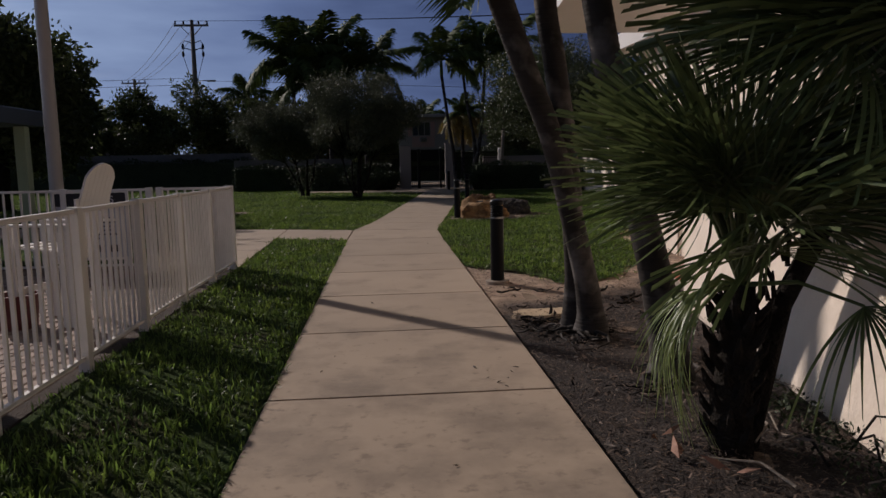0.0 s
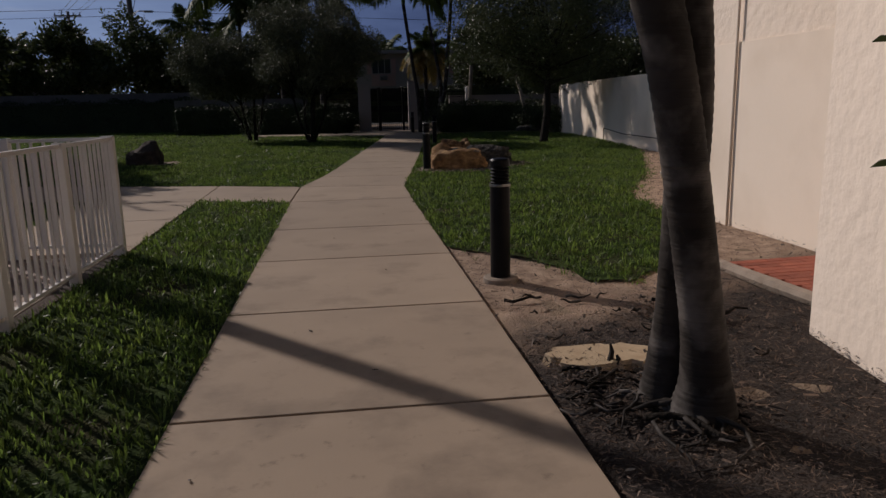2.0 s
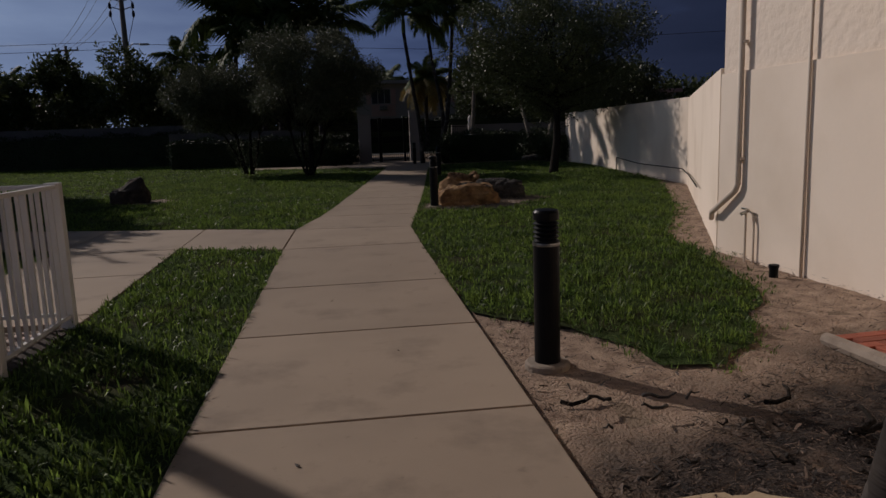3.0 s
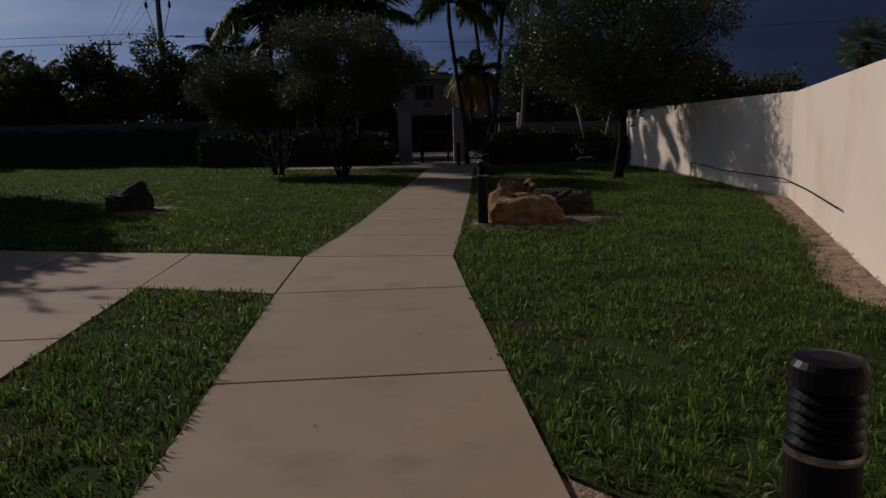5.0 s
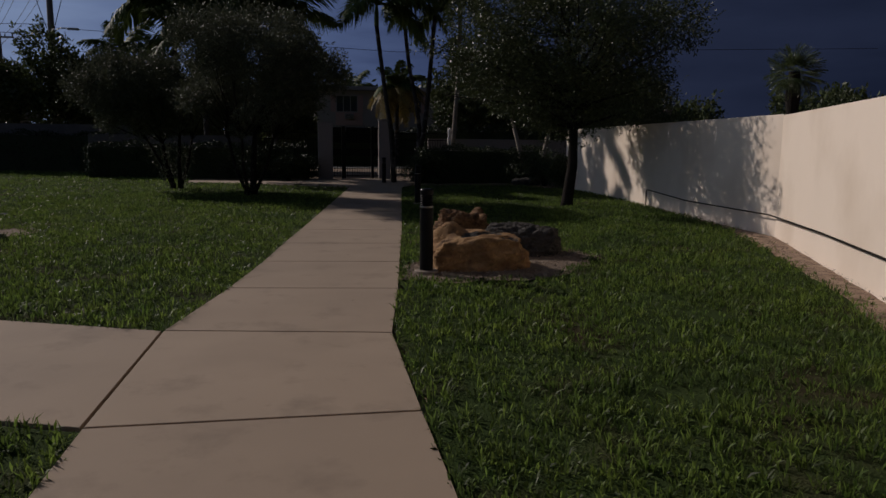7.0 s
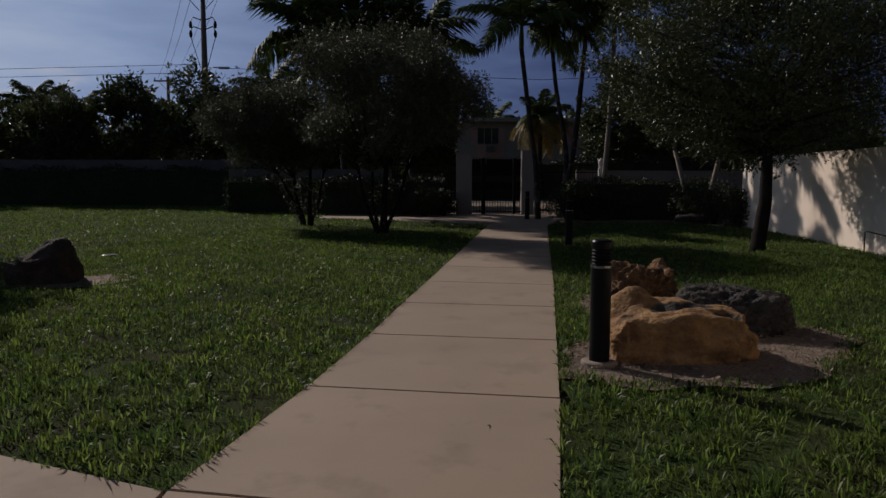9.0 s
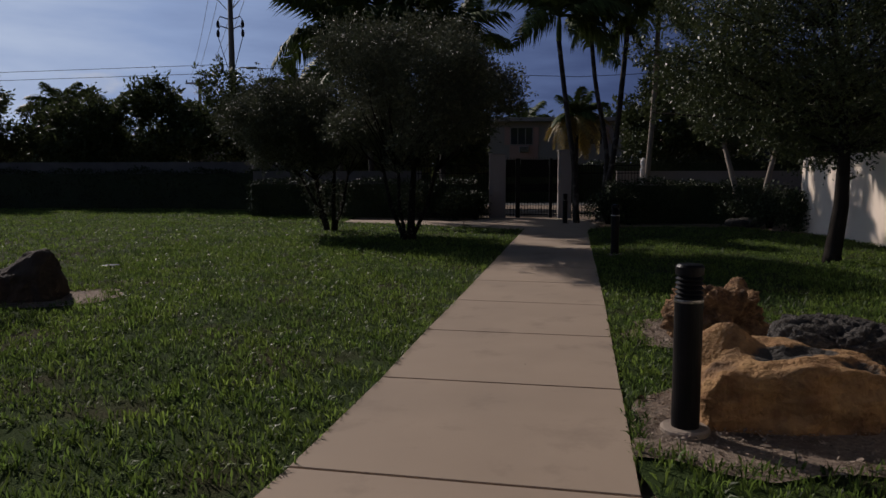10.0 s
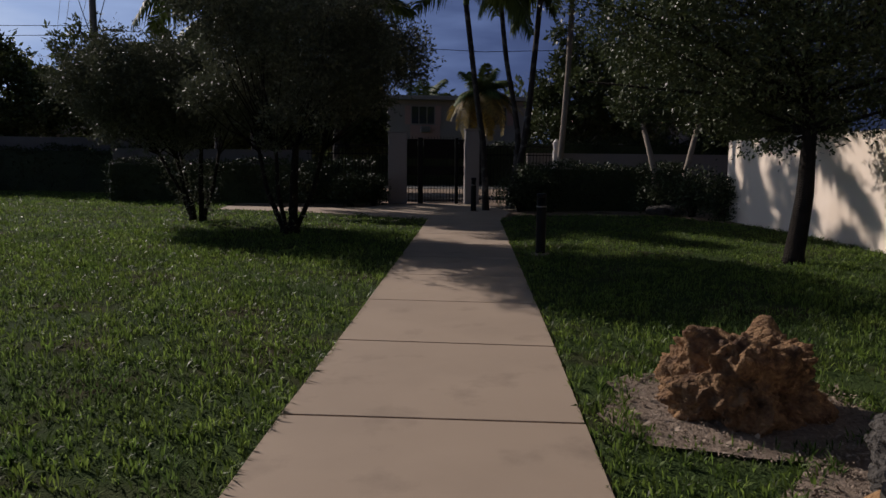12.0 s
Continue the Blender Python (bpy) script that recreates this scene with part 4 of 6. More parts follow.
pole = thing("flag_pole", "tall white painted steel pole beside the pool deck", "pole", at=(-6.25, 13.72, 0))
bm = bmesh.new()
lathe(bm, [(0.15, -0.1), (0.15, 0.12), (0.125, 0.16), (0.12, 3.0), (0.10, 6.5), (0.085, 8.5)], 20)
part("shaft", bm, M_POLE, pole, smooth=True)
bm = bmesh.new()
lathe(bm, [(0.22, -0.06), (0.22, 0.03), (0.16, 0.05)], 20)
part("base_collar", bm, M_POLE, pole)

pav_ = thing("pavilion", "open pavilion with slate-blue roof and pale green posts", "pavilion", at=(-8.6, 14.3, 0))
for x, y in ((1.05, -1.0), (1.05, 1.0), (-2.0, -1.0), (-2.0, 1.0)):
    bm = bmesh.new()
    box(bm, (x - 0.11, y - 0.11, -0.1), (x + 0.11, y + 0.11, 2.42), 0.01)
    part("post", bm, M_GREEN, pav_)
bm = bmesh.new()
prism(bm, [(-2.4, -1.4), (1.35, -1.4), (1.35, 1.4), (-2.4, 1.4)], 2.43, 2.75, 0.03)
part("roof", bm, M_NAVY, pav_)


# ---- bollard lights ----
def bollard(at, tall=1.0, label="black metal bollard light with louvred head on a round footing"):
    b = thing("bollard_light", label, "bollard light", "bollard lights along the path", at)
    bm = bmesh.new()
    lathe(bm, [(0.085, 0.0), (0.085, tall - 0.235)], 28)
    part("post", bm, M_BLACK, b, smooth=False)
    bm = bmesh.new()
    lathe(bm, [(0.0875, tall - 0.236), (0.0885, tall - 0.226), (0.0875, tall - 0.216)], 28)
    part("collar", bm, M_RING, b, "worn dark metal ring")
    for k in range(5):
        z = tall - 0.205 + k * 0.028
        bm = bmesh.new()
        lathe(bm, [(0.07, z - 0.012), (0.084, z - 0.004), (0.084, z), (0.066, z + 0.016)], 28)
        part("louvre", bm, M_BLACK, b)
    bm = bmesh.new()
    lathe(bm, [(0.06, tall - 0.225), (0.06, tall - 0.07), (0.084, tall - 0.068), (0.085, tall - 0.02), (0.075, tall - 0.005), (0.04, tall)], 28)
    part("cap", bm, M_BLACK, b)
    bm = bmesh.new()
    lathe(bm, [(0.15, -0.1), (0.15, 0.004), (0.135, 0.014)], 22)
    part("footing", bm, M_KERB, b, "round pale concrete footing")
    return b


b0 = bollard((1.26, 8.71, 0.0), 1.03)
for p in ((1.755, 18.91, 0.02), (3.2, 29.4, 0.0), (3.3, 39.5, 0.01)):
    copy_thing(b0, pose(*p, 0, 0, random.uniform(0, 90)))


# ---- rocks ----
def boulder(name, at, size, seed, material, label, rough=0.16, pits=0.0, lumps=1.3, rz=0.0, hollow=None, detail=5, square=0.42, hump=None, hollow_shade=False, scoop=()):
    bm = bmesh.new()
    bmesh.ops.create_icosphere(bm, subdivisions=detail, radius=1.0)
    for v in bm.verts:
        p = v.co.copy()
        # squarer than a ball
        k = max(abs(p.x), abs(p.y), abs(p.z))
        p = p.lerp(p / k, square)
        o = Vector((seed * 7.1, seed * 3.3, seed))
        r = 1 + rough * 1.6 * noise.noise(p * lumps + o) + rough * 0.8 * noise.noise(p * lumps * 2.6 + o) + rough * 0.35 * noise.noise(p * lumps * 6 + o)
        if pits:
            c = noise.noise(p * 5.5 + o)
            e = noise.noise(p * 11 + o)
            r -= pits * max(0.0, c) + pits * 0.7 * max(0.0, e) + pits * 0.35 * abs(noise.noise(p * 24 + o))
        for (sx, sy, sz), sr, sd in scoop:
            d = (p.normalized() - Vector((sx, sy, sz)).normalized()).length
            if d < sr:
                r -= sd * (0.5 + 0.5 * math.cos(math.pi * d / sr))
        p = p * r
        if hollow:
            for hx, hy, hr, hd in hollow:
                d = math.hypot(p.x - hx, (p.y - hy))
                if p.z > 0.2 and d < hr:
                    p.z -= hd * (0.5 + 0.5 * math.cos(math.pi * d / hr))
        if hump and p.z > 0:
            d = math.hypot(p.x - hump[0], p.y - hump[1])
            if d < hump[2]:
                p.z += hump[3] * (0.5 + 0.5 * math.cos(math.pi * d / hump[2]))
        v.co = Vector((p.x * size[0], p.y * size[1], max(-0.35, p.z) * size[2]))
    # per-vertex weight of the shade painted into each hollow's colour
    if hollow_shade:
        layer = bm.verts.layers.float.new("hollow_shade")
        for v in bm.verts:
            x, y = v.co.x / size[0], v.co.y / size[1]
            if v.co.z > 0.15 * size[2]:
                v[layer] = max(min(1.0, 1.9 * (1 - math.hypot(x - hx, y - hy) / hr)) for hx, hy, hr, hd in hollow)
    bmesh.ops.rotate(bm, verts=bm.verts[:], cent=(0, 0, 0), matrix=Matrix.Rotation(radians(rz), 3, "Z"))
    ob = link_bm(name, bm, material, True)
    ob.location = at
    return tagged(ob, label, "boulder")


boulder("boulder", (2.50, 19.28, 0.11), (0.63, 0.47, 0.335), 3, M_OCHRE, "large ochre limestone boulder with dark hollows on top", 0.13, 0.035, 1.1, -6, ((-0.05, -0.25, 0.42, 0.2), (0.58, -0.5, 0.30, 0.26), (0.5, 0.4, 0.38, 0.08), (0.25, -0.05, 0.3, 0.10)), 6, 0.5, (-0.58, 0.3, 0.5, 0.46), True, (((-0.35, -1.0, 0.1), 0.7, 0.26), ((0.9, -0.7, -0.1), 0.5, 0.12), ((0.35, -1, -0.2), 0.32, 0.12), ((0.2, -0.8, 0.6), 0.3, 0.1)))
boulder("boulder", (3.44, 20.35, 0.09), (0.55, 0.40, 0.365), 8, M_DARKROCK, "dark grey pitted coral boulder", 0.14, 0.17, 1.2, -14, None, 6)
boulder("boulder", (2.86, 21.75, 0.10), (0.46, 0.38, 0.385), 12, M_REDROCK, "rusty brown honeycombed coral boulder", 0.30, 0.18, 1.4, 10, None, 6)
boulder("boulder", (-5.6, 23.55, 0.06), (0.47, 0.44, 0.31), 5, M_BROWNROCK, "dark brown slanting boulder on the lawn", 0.15, 0.05, 1.2, 8, None, 5, 0.55, (0.6, 0.0, 1.15, 0.95))
boulder("boulder", (9.1, 38.6, 0.05), (0.6, 0.3, 0.22), 9, M_DARKROCK, "flat grey stone beneath the hedge", 0.14, 0.05, 1.4, 0, detail=3)
lid = thing("valve_lid", "small dark round valve lid in the grass", "lid", at=(-6.18, 26.9, -0.01))
bm = bmesh.new()
lathe(bm, [(0.16, -0.05), (0.16, 0.035), (0.14, 0.045)], 16)
part("cover", bm, M_BLACK, lid)

# ---- stump, roots and litter ----
stump = thing("tree_stump", "pale freshly cut palm stump level with the soil", "stump", at=(1.42, 6.68, 0))
bm = bmesh.new()
for cx, cy, rr, zz, sd in ((-0.08, 0.02, 0.2, 0.012, 1), (0.17, 0.0, 0.17, 0.02, 2)):
    ring0, ring1 = [], []
    for k in range(22):
        a = 2 * math.pi * k / 22
        q = rr * (1 + 0.4 * noise.noise(Vector((math.cos(a) * 2, math.sin(a) * 2, sd))))
        ring0.append(bm.verts.new((cx + q * 1.12 * math.cos(a), cy + q * 1.0 * math.sin(a), -0.08)))
        ring1.append(bm.verts.new((cx + q * math.cos(a), cy + q * 0.9 * math.sin(a), zz + 0.008 * noise.noise(Vector((a, sd, 0))))))
    for k in range(22):
        bm.faces.new((ring0[k], ring0[(k + 1) % 22], ring1[(k + 1) % 22], ring1[k]))
    bm.faces.new(ring1)
part("cut_face", bm, M_STUMP, stump)
rng = np.random.default_rng(21)
for x, y, h in ((0.03, -0.1, 0.11), (0.06, -0.13, 0.05), (0.27, -0.02, 0.03)):
    bm = bmesh.new()
    tube(bm, [(x, y, 0.0), (x + 0.012, y, h * 0.6), (x + 0.004, y + 0.01, h)], [0.02, 0.014, 0.006], 6)
    part("splinter", bm, M_BARK, stump)


def litter(name, poly, density, size, material, label, seed, zlo=-0.03, zhi=0.02, flat=0.25, wide=(0.06, 0.32)):
    rng = np.random.default_rng(seed)
    x, y = scatter(rng, poly, density)
    n = len(x)
    c = np.stack([x, y, rng.uniform(zlo, zhi, n)], 1)
    a = rng.uniform(0, 2 * np.pi, n)
    d = np.stack([np.cos(a), np.sin(a), rng.normal(0, flat, n)], 1)
    s = np.stack([-np.sin(a), np.cos(a), rng.normal(0, flat, n)], 1)
    L = size * rng.lognormal(0, 0.5, n)[:, None]
    W = L * rng.uniform(*wide, n)[:, None]
    up = np.array([0, 0, 1.0]) * (W * 0.3)
    v = np.stack([c - d * L - s * W, c + d * L - s * W * 0.6, c + d * L + s * W * 0.5 + up, c - d * L + s * W + up], 1).reshape(-1, 3)
    return tagged(new(name, np_mesh(name, v, np.arange(n * 4).reshape(-1, 4), material)), label, "litter", kind="stuff")


NEARBED = [(1.0, 2.0), (2.3, 2.0), (2.95, 6.95), (3.3, 7.4), (3.2, 8.6), (2.2, 8.1), (1.5, 7.4), (1.0, 7.2)]
litter("wood_chips", NEARBED, 3000, 0.0095, M_CHIP, "brown wood chips and dead leaves on the mulch", 31)
litter("wood_chips", [(1.05, 5.9), (2.0, 5.9), (2.1, 7.0), (1.1, 7.1)], 1800, 0.011, M_CHIP, "pale wood splinters round the stump", 32)
litter("sand_litter", SANDY, 620, 0.010, M_CHIP, "twigs and dead leaves on the sand", 33)
litter("pebbles", PAD_A, 2400, 0.0048, M_PEBBLE, "small pale stones round the rocks", 34, 0.0, 0.02, 0.4, (0.5, 0.95))
litter("pebbles", PAD_B, 2400, 0.0048, M_PEBBLE, "small pale stones round the rocks", 35, 0.0, 0.02, 0.4, (0.5, 0.95))
rng = np.random.default_rng(40)
roots = thing("surface_roots", "dark twisted surface roots on the mulch", "roots")
for k in range(26):
    a = rng.uniform(0, 2 * math.pi)
    L = rng.uniform(0.2, 0.6)
    cx, cy = ((1.62, 5.85), (1.62, 5.85), (1.85, 4.5))[k % 3]
    bm = bmesh.new()
    pts = []
    for j in range(6):
        t = j / 5
        pts.append((cx + math.cos(a + 0.5 * math.sin(t * 4 + k)) * (0.08 + L * t), cy + math.sin(a + 0.5 * math.sin(t * 4 + k)) * (0.08 + L * t), 0.03 - 0.05 * t + 0.02 * math.sin(t * 6 + k)))
    tube(bm, pts, [0.017, 0.015, 0.013, 0.010, 0.007, 0.004], 5)
    part("root", bm, M_BARK, roots, smooth=True)
# cut root ends and sticks heaped round the stump, long roots across the sand
for k in range(84):
    x, y = (rng.uniform(1.08, 1.75), rng.uniform(5.7, 6.55)) if k < 52 else (rng.uniform(1.1, 2.6), rng.uniform(6.3, 8.2))
    if 1.15 < x < 1.7 and 6.52 < y < 6.86:
        continue
    a, L = rng.uniform(-0.7, 0.7) + (math.pi if k % 2 else 0), rng.uniform(0.06, 0.22) if k % 6 else rng.uniform(0.25, 0.45)
    z, h = rng.uniform(-0.02, 0.02), rng.uniform(-0.01, 0.04)
    bm = bmesh.new()
    tube(bm, [(x + math.cos(a + 0.35 * math.sin(t * 5 + k)) * L * t, y + math.sin(a + 0.35 * math.sin(t * 5 + k)) * L * t, z + h * t + 0.012 * math.sin(t * 7 + k)) for t in (0, 0.25, 0.5, 0.75, 1)], [w * (0.6 + 0.8 * L / 0.3) for w in (0.011, 0.010, 0.009, 0.007, 0.004)], 5)
    part("root", bm, M_BARK2 if k % 3 == 0 else M_BARK, roots, smooth=True)
for k in range(9):
    bm = bmesh.new()
    x, y = rng.uniform(1.7, 2.5), rng.uniform(2.6, 4.2)
    a = rng.uniform(0, 6.3)
    tube(bm, [(x, y, 0.01), (x + 0.2 * math.cos(a), y + 0.2 * math.sin(a), 0.05), (x + 0.42 * math.cos(a + 0.3), y + 0.42 * math.sin(a + 0.3), 0.02)], [0.008, 0.007, 0.004], 5)
    part("twig", bm, M_PALE, roots)
# scraps of leaf on the path
for k, (x, y) in enumerate(((-0.55, 5.35), (-0.62, 4.95), (0.5, 4.9), (0.75, 4.75), (0.2, 3.2), (0.75, 17.37), (0.85, 20.44), (0.56, 4.62), (0.62, 4.52), (0.70, 4.60), (0.66, 4.42), (0.80, 4.86), (0.58, 4.80), (-0.70, 5.6), (0.1, 6.7), (-0.2, 10.9), (0.9, 11.9), (-0.3, 7.5), (0.3, 9.2), (0.45, 12.6), (0.62, 13.1))):
    bm = bmesh.new()
    w = 0.011 + 0.006 * (k % 3)
    vs = [bm.verts.new(p) for p in ((-w, 0, 0.004), (0, -w * 0.5, 0.008), (w * 1.2, 0, 0.012), (0, w * 0.5, 0.006), (0, 0, 0.012))]
    for a, b in ((0, 1), (1, 2), (2, 3), (3, 0)):
        bm.faces.new((vs[a], vs[b], vs[4]))
    ob = link_bm("dead_leaf", bm, M_CHIP)
    ob.matrix_basis = pose(x, y, 0.0, 0, 0, k * 50)
    tagged(ob, "small curled brown dead leaf on the path", "leaf")


# dead leaf scraps and a dry vine by the stucco wall
for k, (x, y, w) in enumerate(((1.40, 3.46, 0.05), (1.34, 3.22, 0.07), (1.46, 3.02, 0.06), (1.28, 3.38, 0.04), (1.55, 2.92, 0.05))):
    bm = bmesh.new()
    vs = [bm.verts.new(p) for p in ((-w, 0, 0.01), (0, -w * 0.45, 0.03), (w * 1.4, 0.01, 0.07), (0, w * 0.45, 0.02), (0.1 * w, 0, 0.055))]
    for a, b in ((0, 1), (1, 2), (2, 3), (3, 0)):
        bm.faces.new((vs[a], vs[b], vs[4]))
    ob = link_bm("dead_leaf", bm, M_DEAD)
    ob.matrix_basis = pose(x, y, -0.01, 0, 0, k * 75)
    tagged(ob, "curled reddish brown dead leaf on the mulch", "leaf")
vine = thing("dry_vine", "thin dry looping vine at the stucco wall", "vine")
for pts in (((2.24, 3.18, -0.02), (2.30, 3.08, 0.20), (2.29, 2.98, 0.23), (2.25, 2.86, 0.12), (2.18, 2.66, -0.02)), ((2.24, 3.22, 0.0), (2.28, 3.06, 0.11), (2.22, 2.92, 0.03)), ((2.10, 3.4, 0.0), (2.04, 3.2, 0.05), (1.98, 2.95, 0.01))):
    bm = bmesh.new()
    tube(bm, pts, [0.007] * len(pts), 5)
    part("stem", bm, M_BARK2, vine, smooth=True)


# ---- palms ----
def frond_mesh(name, length, droop, leaflets, leaf_len, material, seed, twist=0.5):
    """A feather leaf: a bowed midrib along +x with leaflets hanging from it."""
    rng = np.random.default_rng(seed)
    t = np.linspace(0, 1, 18)
    rib = np.stack([length * (t - 0.12 * t ** 3 * droop), np.zeros(18), length * (0.30 * t - droop * 0.62 * t ** 2.2)], 1)
    vs, qs = [], []
    for i in range(17):
        r0, r1 = 0.022 * (1 - t[i] * 0.8), 0.022 * (1 - t[i + 1] * 0.8)
        b = len(vs)
        vs += [rib[i] + (0, r0, 0), rib[i] - (0, r0, 0), rib[i + 1] - (0, r1, 0), rib[i + 1] + (0, r1, 0)]
        vs += [rib[i] + (0, 0, r0), rib[i] - (0, 0, r0), rib[i + 1] - (0, 0, r1), rib[i + 1] + (0, 0, r1)]
        qs += [(b, b + 1, b + 2, b + 3), (b + 4, b + 5, b + 6, b + 7)]
    for k in range(leaflets):
        u = 0.12 + 0.88 * k / leaflets
        p = np.array([np.interp(u, t, rib[:, j]) for j in range(3)])
        q2 = np.array([np.interp(min(u + 0.03, 1), t, rib[:, j]) for j in range(3)])
        d = (q2 - p) / (np.linalg.norm(q2 - p) + 1e-6)
        L = leaf_len * math.sin(math.pi * (0.15 + 0.8 * u)) ** 0.7 * rng.uniform(0.85, 1.1)
        for s in (-1, 1):
            out = d * 0.55 + np.array([0, s * 0.85, 0]) + np.array([0, 0, -0.25 + rng.normal(0, twist * 0.35)])
            out /= np.linalg.norm(out)
            end = p + out * L + np.array([0, 0, -L * rng.uniform(0.15, 0.55)])
            mid = p + out * L * 0.55 + np.array([0, 0, 0.02])
            w = d * 0.017
            b = len(vs)
            vs += [p - w * 0.5, p + w * 0.5, mid + w, mid - w, end, end]
            qs += [(b, b + 1, b + 2, b + 3), (b + 3, b + 2, b + 4, b + 5)]
    return np_mesh(name, np.array(vs), np.array(qs), material)


FRONDS = [frond_mesh("frond", 1.0, dr, 54, 0.31, M_FROND, 50 + i) for i, dr in enumerate((0.5, 0.85, 1.25))]
FRONDS_DRY = [frond_mesh("frond", 1.0, 1.9, 40, 0.28, M_DRY, 60)]


def crown_of(parent, at, count, length, seed, up=(70, -25), pool=FRONDS):
    rng = random.Random(seed)
    for k in range(count):
        f = k / max(1, count - 1)
        pitch = up[0] + (up[1] - up[0]) * f + rng.uniform(-8, 8)
        ob = new("frond", pool[min(len(pool) - 1, int(f * len(pool)))])
        s = length * rng.uniform(0.85, 1.1)
        ob.matrix_basis = pose(*at, 0, 0, k * 137.5 + rng.uniform(-15, 15)) @ pose(0, 0, 0, rng.uniform(-20, 20), -pitch * 0.75, 0) @ Matrix.Diagonal((s, s, s, 1))
        ob.parent = parent


def palm(at, label, pts, radii, crown_len, fronds, seed, bark=M_BARK, group="", up=(72, -5), shaft=True, near=False):
    top = thing("palm_tree", label, "palm tree", group, at)
    bm = bmesh.new()
    # ringed trunk
    P, R = [], []
    P0 = [Vector(p) for p in pts]
    for a, b, r0, r1 in zip(P0, P0[1:], radii, radii[1:]):
        n = max(2, int((b - a).length / (0.022 if near else 0.06)))
        for i in range(n):
            t = i / n
            k = P0.index(a)
            w, z = P0[max(0, k - 1)], P0[min(len(P0) - 1, k + 2)]
            P.append(0.5 * (2 * a + (b - w) * t + (2 * w - 5 * a + 4 * b - z) * t * t + (3 * a - w - 3 * b + z) * t ** 3))
            R.append((r0 + (r1 - r0) * t) * (1.022 if len(P) % 2 == 0 else 0.990))
    P.append(P0[-1])
    R.append(radii[-1])
    tube(bm, P, R, 18 if near else 10)
    part("trunk", bm, bark, top, smooth=True)
    if shaft:
        bm = bmesh.new()
        e = P0[-1]
        tube(bm, [e, e + Vector((0, 0, 0.5)), e + Vector((0, 0, 0.9))], [radii[-1] * 1.15, radii[-1] * 1.1, radii[-1] * 0.5], 10)
        part("crownshaft", bm, M_FROND, top)
    e = P0[-1] + Vector((0, 0, 0.85 if shaft else 0.05))
    crown_of(top, e, fronds, crown_len, seed, up)
    return top


# two leaning stems and one more beside the path
PB = "palms by the building"
palm((1.63, 5.85, 0), "leaning palm with a dark ringed trunk beside the path", [(0, 0, -0.1), (0.02, 0, 0.03), (0.0, -0.03, 0.22), (-0.09, -0.12, 0.6), (-0.40, -0.40, 1.6), (-0.66, -0.55, 2.2), (-0.90, -0.65, 2.8), (-1.2, -0.8, 3.6), (-1.55, -0.95, 4.75)], [0.19, 0.155, 0.115, 0.097, 0.090, 0.092, 0.097, 0.095, 0.09], 2.1, 18, 71, near=True, group=PB, up=(55, -78), shaft=False)
palm((1.64, 6.02, 0), "slender palm stem growing from a shared base", [(-0.10, 0.08, -0.1), (-0.09, 0.06, 0.1), (-0.11, -0.05, 0.5), (-0.2, -0.3, 1.1), (-0.30, -0.5, 1.6), (-0.42, -0.6, 2.3), (-0.50, -0.62, 2.8), (-0.66, -0.7, 4.6)], [0.15, 0.105, 0.085, 0.09, 0.09, 0.088, 0.085, 0.075], 1.9, 12, 72, near=True, group=PB, up=(60, -40))
palm((1.84, 4.55, 0), "palm with a dark ringed trunk near the stucco wall", [(0, 0, -0.1), (0, 0, 0.02), (-0.02, 0, 0.2), (-0.15, -0.03, 0.8), (-0.42, -0.14, 1.7), (-0.62, -0.2, 2.6), (-0.85, -0.25, 3.8), (-0.95, -0.28, 4.6)], [0.19, 0.165, 0.13, 0.108, 0.095, 0.09, 0.085, 0.08], 2.0, 13, 73, near=True, group=PB, up=(60, -45))


def fan_mesh(name, material, radius, seed, segs=38, spread=190, droop=0.35, fold=0.9):
    """A fan leaf: pleated segments that radiate from the stalk's end, which lies at the origin; the fan opens along +x."""
    rng = np.random.default_rng(seed)
    vs, qs = [], []
    for k in range(segs):
        a = math.radians(-spread / 2 + spread * (k + 0.5) / segs)
        L = radius * (0.72 + 0.28 * math.cos(a * 0.8)) * rng.uniform(0.92, 1.05)
        da = math.radians(spread / segs) * 0.5
        z = 0.012 * (1 if k % 2 else -1)
        dirv = np.array([math.cos(a), math.sin(a), 0])
        b = len(vs)
        steps = 6
        bend = droop * rng.uniform(0.6, 1.5)
        for i in range(steps + 1):
            t = i / steps
            w = (math.tan(da) * L * t if t < 0.28 else math.tan(da) * L * 0.28 * max(0.0, 1 - (t - 0.28) / 0.72) ** 0.85)
            w = max(w, 0.0012)
            c = dirv * L * t * (1 - 0.12 * bend * t) + np.array([0, 0, -L * bend * t ** 2.4 - abs(math.sin(a)) * fold * L * 0.25 * t])
            s = np.array([-dirv[1], dirv[0], 0]) * w
            vs += [c - s + (0, 0, -z * t), c + s + (0, 0, z * t)]
        for i in range(steps):
            q = b + i * 2
            qs.append((q, q + 1, q + 3, q + 2))
    return np_mesh(name, np.array(vs), np.array(qs), material)


FANS = [fan_mesh("fan_leaf", M_FAN, 1.0, 80 + i, droop=d) for i, d in enumerate((0.06, 0.14, 0.28))]
FANS_LT = [fan_mesh("fan_leaf", M_FANLT, 1.0, 90, segs=10, droop=1.15, spread=64)]


